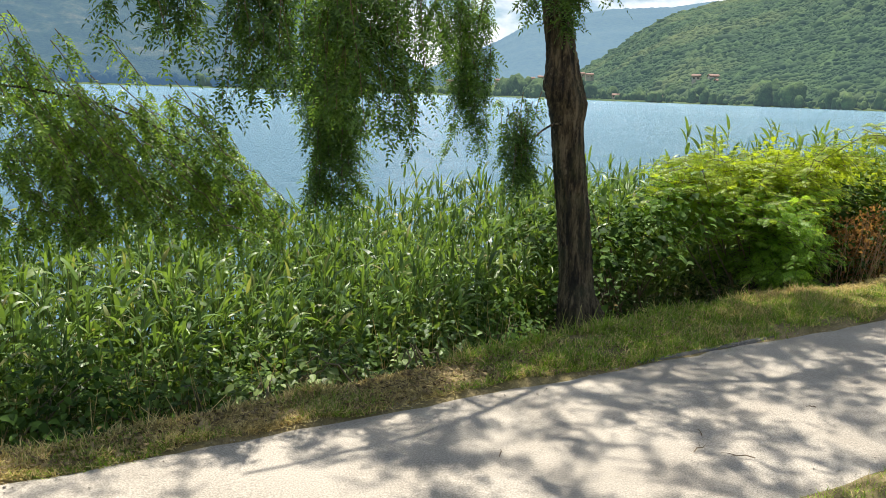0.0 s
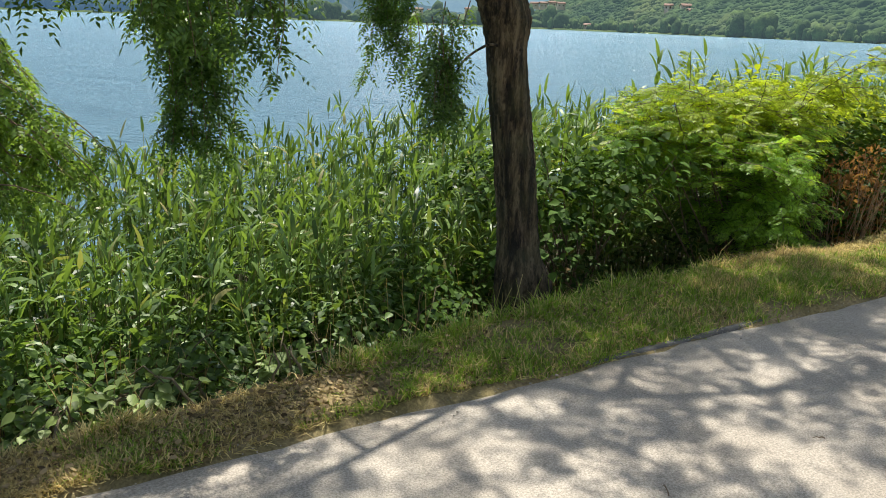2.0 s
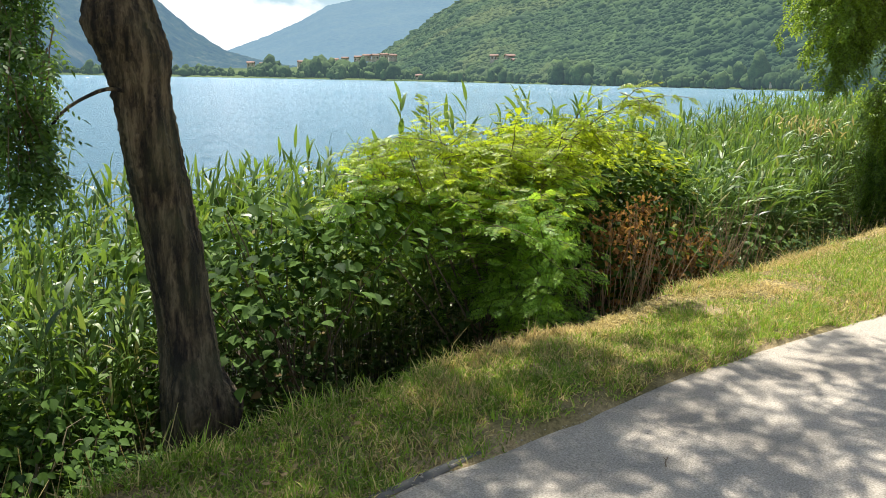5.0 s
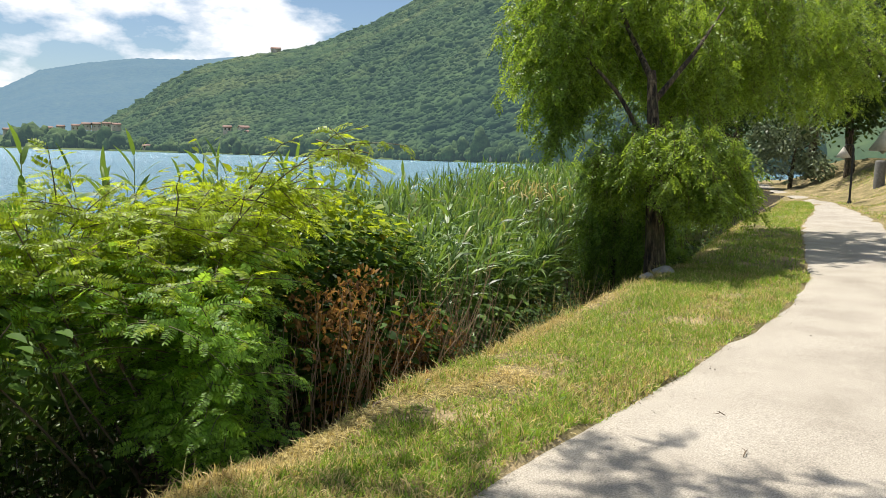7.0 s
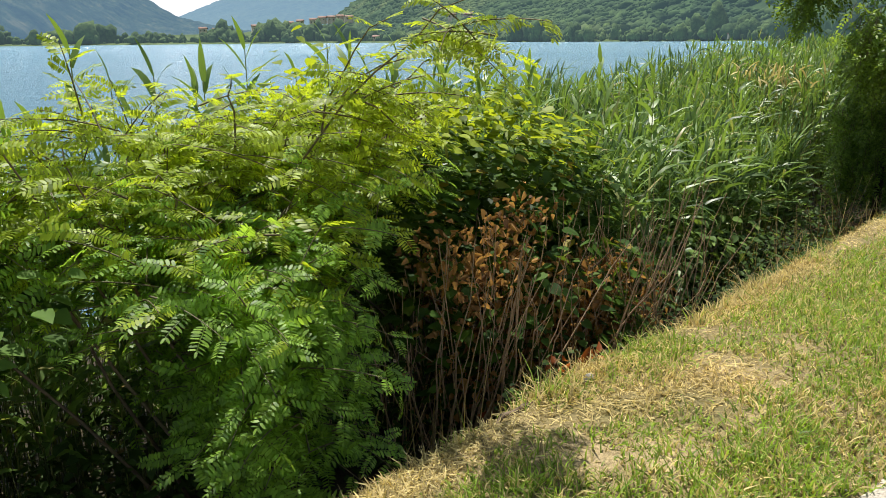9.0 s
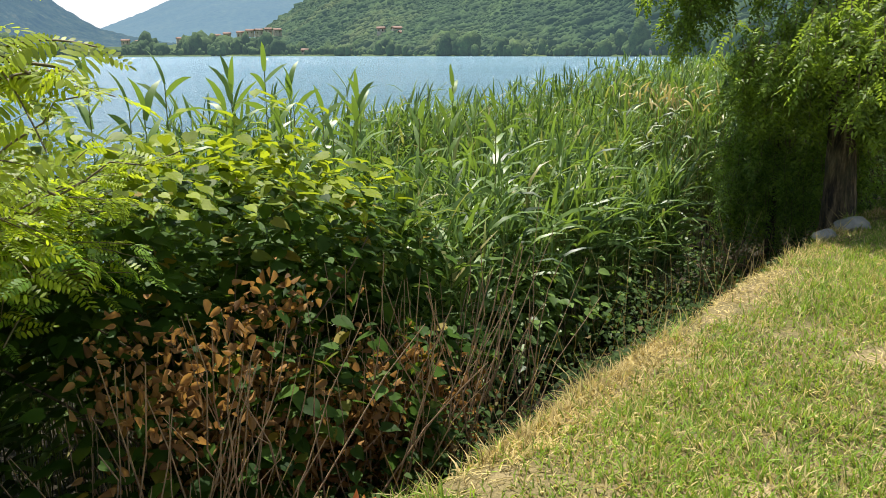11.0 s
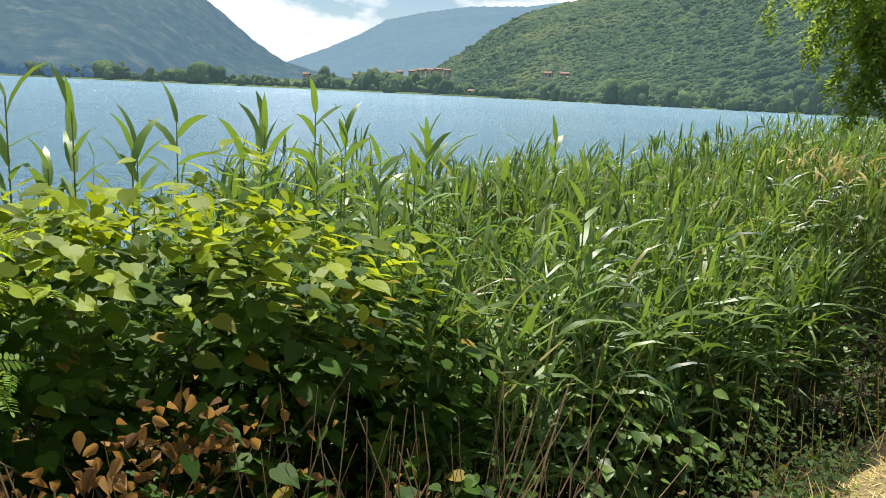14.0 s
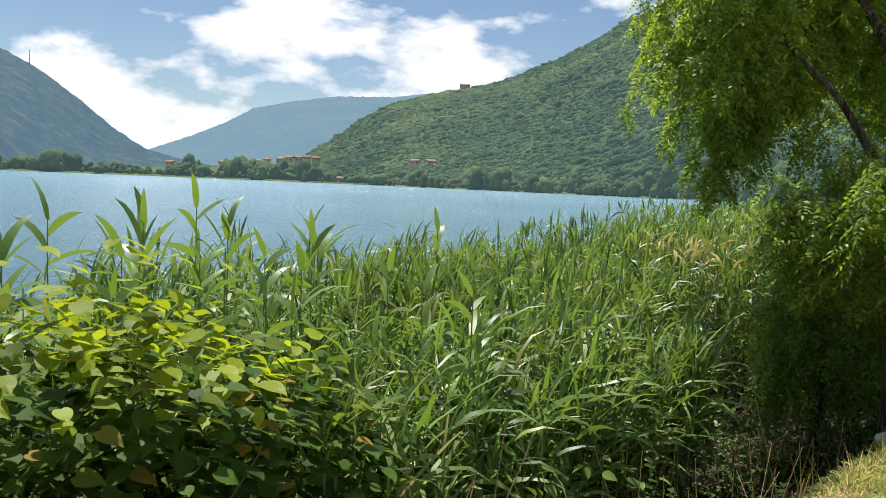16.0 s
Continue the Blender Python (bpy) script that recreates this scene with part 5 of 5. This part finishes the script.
grass("grass", 50000, (12, 45), lambda x: (right_edge(x) - 7, right_edge(x) - 0.02), 0.09, 0.016, "dry mown grass on the landward slope", 0.35)

# low leafy weeds on the slope below the grass
def undergrowth(xr, n, u_lo, u_hi, rise, size, label, stalks=0):
    x = rng.uniform(*xr, n)
    y = bank_edge(x) + rng.uniform(u_lo, u_hi, n)
    clump = 0.5 + 0.5 * vnoise(x, y, 0.35, 51)
    P = np.stack([x, y, ground_z(x, y) + rise * rng.random(n) * clump * np.clip((y - bank_edge(x)) / 0.7, 0.25, 1) + 0.01], -1)
    P = P[clump > 0.35]
    n = len(P)
    out = unit(rng.standard_normal((n, 3)) * (1, 1, 0.2) + (0, -0.5, 0))
    D, N = leaf_pose(out, 0.3, 1.2, 0.4)
    L = size * rng.uniform(0.5, 1.2, n)
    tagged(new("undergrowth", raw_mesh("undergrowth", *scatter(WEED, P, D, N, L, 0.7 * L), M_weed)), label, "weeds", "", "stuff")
    if stalks:
        x = rng.uniform(*xr, stalks)
        y = bank_edge(x) + rng.uniform(u_lo, u_hi, stalks)
        A = np.stack([x, y, ground_z(x, y) - 0.02], -1)
        B = A + np.stack([rng.normal(0, 0.12, stalks), rng.normal(-0.03, 0.1, stalks), rng.uniform(0.15, 0.75, stalks) * np.clip((y - bank_edge(x)) / 0.8, 0.3, 1)], -1)
        tagged(new("dry_stalks", raw_mesh("dry_stalks", *prisms(A, B, 0.004 + 0 * x, 0.002 + 0 * x), M_straw)), "broken dry stalks among the weeds", "stalks", "", "stuff")


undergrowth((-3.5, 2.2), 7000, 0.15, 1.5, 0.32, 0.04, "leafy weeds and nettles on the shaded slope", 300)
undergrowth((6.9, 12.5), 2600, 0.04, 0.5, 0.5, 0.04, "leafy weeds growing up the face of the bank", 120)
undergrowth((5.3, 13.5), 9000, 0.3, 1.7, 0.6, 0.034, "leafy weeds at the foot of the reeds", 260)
# Dark foliage added to block light from behind the shrub's hollow
undergrowth((2.3, 5.6), 4200, 1.0, 2.3, 0.95, 0.06, "added weeds behind the shrubs that keep their hollow dark")
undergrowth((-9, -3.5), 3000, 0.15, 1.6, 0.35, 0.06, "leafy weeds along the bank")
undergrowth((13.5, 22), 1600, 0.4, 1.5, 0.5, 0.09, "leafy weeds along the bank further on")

# ---- along the path further on: stone, lamps, bench, grove ----
def boulder(x, y, r, flat, label):
    T, F = ico(3)
    lump = 1 + 0.18 * np.sin(3 * T[:, 0] + 1) + 0.12 * np.sin(5 * T[:, 1] + 2) + 0.05 * rng.standard_normal(len(T))
    V = T * lump[:, None] * (r, r * 0.6, r * flat) + (x, y, float(ground_z(x, y)) + r * flat * 0.35)
    ob = tagged(new("stone", raw_mesh("stone", V, F, M_stone)), label, "stone")
    return ob


boulder(11.35, 4.6, 0.19, 0.36, "pale flat stone in the grass by a tree")
boulder(10.95, 4.64, 0.13, 0.4, "small pale stone at the edge of the bank")


def lamp_post(x, y, high, side, label):
    z = float(ground_z(x, y))
    e = thing("lamp_post", (x, y, z), label, "street lamp", "path lamps")
    child("pole", raw_mesh("pole", *tube([(x, y, z - 0.1), (x, y, z + 0.3), (x, y, z + high)], [0.05, 0.04, 0.03], 10), M_iron, True), e)
    child("base", raw_mesh("base", *tube([(x, y, z - 0.05), (x, y, z + 0.12), (x, y, z + 0.16)], [0.085, 0.08, 0.05], 12), M_iron, True), e)
    ax, ay = side
    arm = [(x, y, z + high - 0.02), (x + 0.10 * ax, y + 0.10 * ay, z + high + 0.10), (x + 0.28 * ax, y + 0.28 * ay, z + high + 0.10), (x + 0.36 * ax, y + 0.36 * ay, z + high + 0.0)]
    child("arm", raw_mesh("arm", *tube(arm, [0.02, 0.018, 0.016, 0.014], 8), M_iron, True), e)
    sx, sy, sz = x + 0.36 * ax, y + 0.36 * ay, z + high
    shade = child("shade", raw_mesh("shade", *tube([(sx, sy, sz + 0.02), (sx, sy, sz - 0.04), (sx, sy, sz - 0.12), (sx, sy, sz - 0.36), (sx, sy, sz - 0.37), (sx, sy, sz - 0.34)], [0.02, 0.06, 0.10, 0.25, 0.24, 0.22], 18), M_lampshade, True), e, "cream cone-shaped lamp shade")
    child("globe", raw_mesh("globe", *tube([(sx, sy, sz - 0.30), (sx, sy, sz - 0.36), (sx, sy, sz - 0.42)], [0.07, 0.08, 0.02], 12), M_stone, True), shade)
    return e


lamp_post(19.4, 3.18, 2.05, (-0.6, 0.8), "dark iron path lamp with a cream cone shade")
lamp_post(34.0, 6.45, 2.05, (-0.6, 0.8), "dark iron path lamp in the shade")


def bench(x, y, turn):
    z = float(ground_z(x, y))
    e = thing("bench", (x, y, z), "dark red-brown wooden park bench on the grass", "bench")
    def box(name, cx, cy, cz, sx, sy, sz, mat):
        bm = bmesh.new()
        bmesh.ops.create_cube(bm, size=1.0)
        bmesh.ops.scale(bm, vec=(sx, sy, sz), verts=bm.verts)
        bmesh.ops.bevel(bm, geom=bm.edges[:], offset=0.008, segments=1, affect="EDGES")
        me = bpy.data.meshes.new(name)
        bm.to_mesh(me)
        bm.free()
        me.materials.append(mat)
        ob = new(name, me)
        ob.parent = e
        ob.location = (cx, cy, cz)
    for k in range(4):
        box("seat_slat", 0, -0.18 + 0.12 * k, 0.45, 1.6, 0.09, 0.035, M_wood)
    for k in range(3):
        box("back_slat", 0, 0.27 + 0.03 * k, 0.58 + 0.13 * k, 1.6, 0.03, 0.09, M_wood)
    for sx in (-0.65, 0.65):
        box("leg", sx, -0.15, 0.22, 0.06, 0.06, 0.46, M_iron)
        box("leg", sx, 0.24, 0.42, 0.06, 0.06, 0.9, M_iron)
    e.rotation_euler = (0, 0, radians(turn))
    return e


bench(37.5, 4.2, 70)
zb = float(ground_z(37.2, 6.0))
post = thing("bollard", (37.2, 6.0, zb), "short pale concrete bollard beside the path", "bollard")
child("shaft", raw_mesh("shaft", *tube([(37.2, 6.0, zb - 0.1), (37.2, 6.0, zb + 1.0), (37.2, 6.0, zb + 1.08), (37.2, 6.0, zb + 1.1)], [0.2, 0.2, 0.17, 0.02], 16), M_edging, True), post)


def grove_tree(x, y, high, wide, n, leaf, mat, label, low=0.25, kind="tree"):
    z = float(ground_z(x, y))
    e = thing("tree", (x, y, z), label, "tree", "trees beyond the path")
    top = (x + rng.normal(0, 0.3), y + rng.normal(0, 0.3), z + high * 0.8)
    child("trunk", raw_mesh("trunk", *trunk_mesh([(x, y, z - 0.3), (x, y, z + 0.5), ((x + top[0]) / 2, (y + top[1]) / 2, z + high * 0.4), top], [0.03 * high, 0.025 * high, 0.018 * high, 0.004 * high], 12, 24), M_bark, True), e)
    for k in range(4):
        a = k * 1.7 + rng.random()
        zz = z + high * (low + 0.12 * k)
        limb(e, [(x, y, zz), (x + 0.25 * wide * math.cos(a), y + 0.25 * wide * math.sin(a), zz + 0.1 * high), (x + 0.42 * wide * math.cos(a), y + 0.42 * wide * math.sin(a), zz + 0.16 * high)], 0.012 * high, 0.004 * high)
    lobes = [(x + rng.normal(0, 0.22) * wide, y + rng.normal(0, 0.22) * wide, z + high * rng.uniform(low + 0.1, 0.85), wide * rng.uniform(0.2, 0.36), wide * rng.uniform(0.2, 0.36), high * rng.uniform(0.12, 0.22)) for _ in range(9)]
    P, d = lobes_points(lobes, n, 0.35)
    D, N = leaf_pose(d, 0.6, 0.8, 0.6)
    L = leaf * rng.uniform(0.6, 1.3, n)
    child("crown", raw_mesh("crown", *scatter(SMALL, P, D, N, L, 0.55 * L), mat), e, "", "stuff")


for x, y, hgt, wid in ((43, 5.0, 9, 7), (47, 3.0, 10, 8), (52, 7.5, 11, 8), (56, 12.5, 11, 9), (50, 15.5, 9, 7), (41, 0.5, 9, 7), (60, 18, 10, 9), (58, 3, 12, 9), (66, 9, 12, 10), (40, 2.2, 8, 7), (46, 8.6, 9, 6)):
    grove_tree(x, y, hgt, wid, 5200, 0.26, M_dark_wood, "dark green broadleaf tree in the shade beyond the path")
grove_tree(49, 12.0, 4.6, 3.6, 3600, 0.2, M_silver, "silvery pale-leaved small tree by the far bend", 0.05)


# dry leaf litter on the verge under the tree
n = 4300
x = np.where(rng.random(n) < 0.75, rng.uniform(-3.0, 1.2, n), rng.uniform(-3.0, 2.8, n))
y = left_edge(x) + 0.03 + (bank_edge(x) - left_edge(x) + 0.1) * rng.random(n)
P = np.stack([x, y, ground_z(x, y) + 0.008 + 0.02 * rng.random(n)], -1)
D = unit(rng.standard_normal((n, 3)) * (1, 1, 0.3))
N = unit(UP + 0.5 * rng.standard_normal((n, 3)))
L = 0.028 * rng.uniform(0.5, 1.4, n)
tagged(new("leaf_litter", raw_mesh("leaf_litter", *scatter(SMALL, P, D, N, L, 0.5 * L), M_litter)), "brown dry leaf litter on the grass verge", "leaf litter", "", "stuff")

# dead branch, fallen leaves and a pale stone along the edge of the bank
zb = float(ground_z(5.4, 3.8))
branch = thing("branch", (5.4, 3.8, zb), "weathered dry branch lying on the edge of the bank", "branch")
pts = bent((5.25, 3.84, zb - 0.02), (5.58, 3.87, zb - 0.01), 0.008, 9, 0.007)
child("wood", raw_mesh("wood", *tube(pts, [0.005, 0.010, 0.012, 0.011, 0.013, 0.010, 0.009, 0.007, 0.003], 9, 0.18), M_twig, True), branch)
child("side_twig", raw_mesh("side_twig", *tube(bent(pts[5], pts[5] + (0.10, 0.05, 0.02), 0.01, 5), [0.006, 0.005, 0.004, 0.003, 0.002], 6), M_twig, True), branch)
boulder(5.75, 3.86, 0.035, 0.5, "small pale stone on the worn edge of the bank")
n = 46
P = np.stack([rng.normal(6.3, 0.14, n), rng.normal(4.35, 0.09, n), np.zeros(n)], -1)
P[:, 2] = ground_z(P[:, 0], P[:, 1]) + 0.02 + 0.16 * rng.random(n)
L = 0.07 * rng.uniform(0.6, 1.3, n)
tagged(new("dead_leaves", raw_mesh("dead_leaves", *scatter(CURL, P, unit(rng.standard_normal((n, 3)) + (0, -0.3, 0.3)), unit(rng.standard_normal((n, 3)) + (0, -0.8, 0.6)), L, 0.6 * L), M_orange)), "heap of orange-red dead leaves below the bank edge", "dead leaves", "", "stuff")

# loose grit and pebbles, thickest along the edges of the path
n = 2400
x = rng.uniform(-2.5, 10.5, n)
side_ = rng.random(n)
near_left, near_right = left_edge(x) - np.abs(rng.normal(0, 0.12, n)) + 0.05, right_edge(x) + np.abs(rng.normal(0, 0.12, n)) - 0.04
y = np.where(side_ < 0.55, near_left, np.where(side_ < 0.8, near_right, right_edge(x) + (left_edge(x) - right_edge(x)) * rng.random(n)))
s = np.exp(rng.normal(-5.9, 0.4, n))
P = np.stack([x, y, path_z(x) + 0.008 + 0.3 * s], -1)
tagged(new("gravel", crowns("gravel", P, np.stack([s, 0.6 * s], -1), M_path, ico(1))), "loose pale grit along the edges of the path", "gravel", "", "stuff")

# twigs fallen on the path
for x, y, a, ln in ((1.05, 1.35, 0.4, 0.12), (1.3, 1.2, 2.5, 0.16), (1.22, 1.5, 1.2, 0.07), (5.75, 2.05, 0.1, 0.10), (6.3, 2.3, 1.8, 0.06), (2.1, 1.6, 2.9, 0.06), (0.1, 1.6, 0.9, 0.05), (3.4, 2.2, 0.7, 0.07)):
    z = float(path_z(x)) + 0.018
    e = thing("twig", (x, y, z), "small dry brown twig lying on the gravel path", "twig", "fallen twigs")
    pts = bent((x, y, z), (x + ln * math.cos(a), y + ln * math.sin(a), z + 0.004), 0.006, 5, 0.004)
    child("stick", raw_mesh("stick", *tube(pts, [0.003, 0.003, 0.0025, 0.002, 0.001], 5), M_twig, True), e)
    side = bent(pts[2], pts[2] + np.array([0.3 * ln * math.cos(a + 0.8), 0.3 * ln * math.sin(a + 0.8), 0.006]), 0.003, 4)
    child("side_twig", raw_mesh("side_twig", *tube(side, [0.002, 0.0018, 0.0012, 0.0008], 4), M_twig, True), e)


# flattened dry thatch on the worn spots of the turf
n = 90000
x = rng.uniform(-3.0, 10.0, n)
y = left_edge(x) + (bank_edge(x) - left_edge(x) + 0.15) * rng.random(n)
keep_ = rng.random(n) < 0.06 + 0.9 * bare(x, y)
x, y = x[keep_], y[keep_]
n = len(x)
P = np.stack([x, y, ground_z(x, y) + 0.006 * rng.random(n)], -1)
tagged(new("dry_thatch", raw_mesh("dry_thatch", *blades(P, rng.uniform(0, 6.283, n), rng.normal(0.22, 0.15, n), 0.05 * rng.uniform(0.5, 1.4, n), 0.005 * rng.uniform(0.6, 1.5, n), rng.normal(0.3, 0.2, n), 2), M_straw)), "flattened straw-coloured thatch on worn turf", "dry grass", "", "stuff")


# pale dry plumes in the reeds near the bank tree
n = 60
x, o = rng.uniform(13.3, 14.5, n), rng.uniform(2.3, 3.4, n)
y = bank_edge(x) + o
P = np.stack([x, y, 0.72 + 0.25 * rng.random(n)], -1)
A = P - np.stack([0 * x, 0 * x, 0.8 + 0 * x], -1)
e = tagged(new("dry_reeds", raw_mesh("dry_reeds", *prisms(A, P, np.full(n, 0.004), np.full(n, 0.002)), M_straw)), "pale dry reed plumes among the green reeds", "reeds", "reed beds", "stuff")
child("plumes", raw_mesh("plumes", *blades(P, rng.uniform(0, 6.28, n), rng.normal(1.1, 0.3, n), np.full(n, 0.22), np.full(n, 0.03), rng.normal(0.9, 0.3, n)), M_straw), e, "", "stuff")

# radio mast on the hazy mountain, pale buildings on the slopes
b, r = 13.0, 2290
mx, my, mz = r * math.sin(radians(b)), r * math.cos(radians(b)), el_z(6.2, r)
mast = thing("radio_mast", (mx, my, mz), "thin grey radio mast on the mountain shoulder", "mast")
child("pole", raw_mesh("pole", *tube([(mx, my, mz - 10), (mx, my, mz + 20), (mx, my, mz + 46)], [1.0, 0.8, 0.4], 6), M_edging), mast)
for k in (24, 32, 40):
    child("arm", raw_mesh("arm", *tube([(mx - 2.5, my, mz + k), (mx, my, mz + k), (mx + 2.5, my, mz + k)], [0.3, 0.4, 0.3], 5), M_edging), mast)
far_house(44.1, 1150, el_z(4.85, 1150), 11, 8, 7, 20, "white house among the woods on the slope")
far_house(44.5, 1160, el_z(4.95, 1160), 9, 8, 6, -30, "white house among the woods on the slope")
far_house(57.0, 455, 0.2, 7, 5, 3.4, 15, "small pale boathouse on the far shore")
far_house(33.2, 700, 0.8, 8, 6, 3.6, -20, "small pale house among the shore trees")
far_house(36.0, 660, 0.8, 8, 6, 3.6, 30, "small pale house among the shore trees")
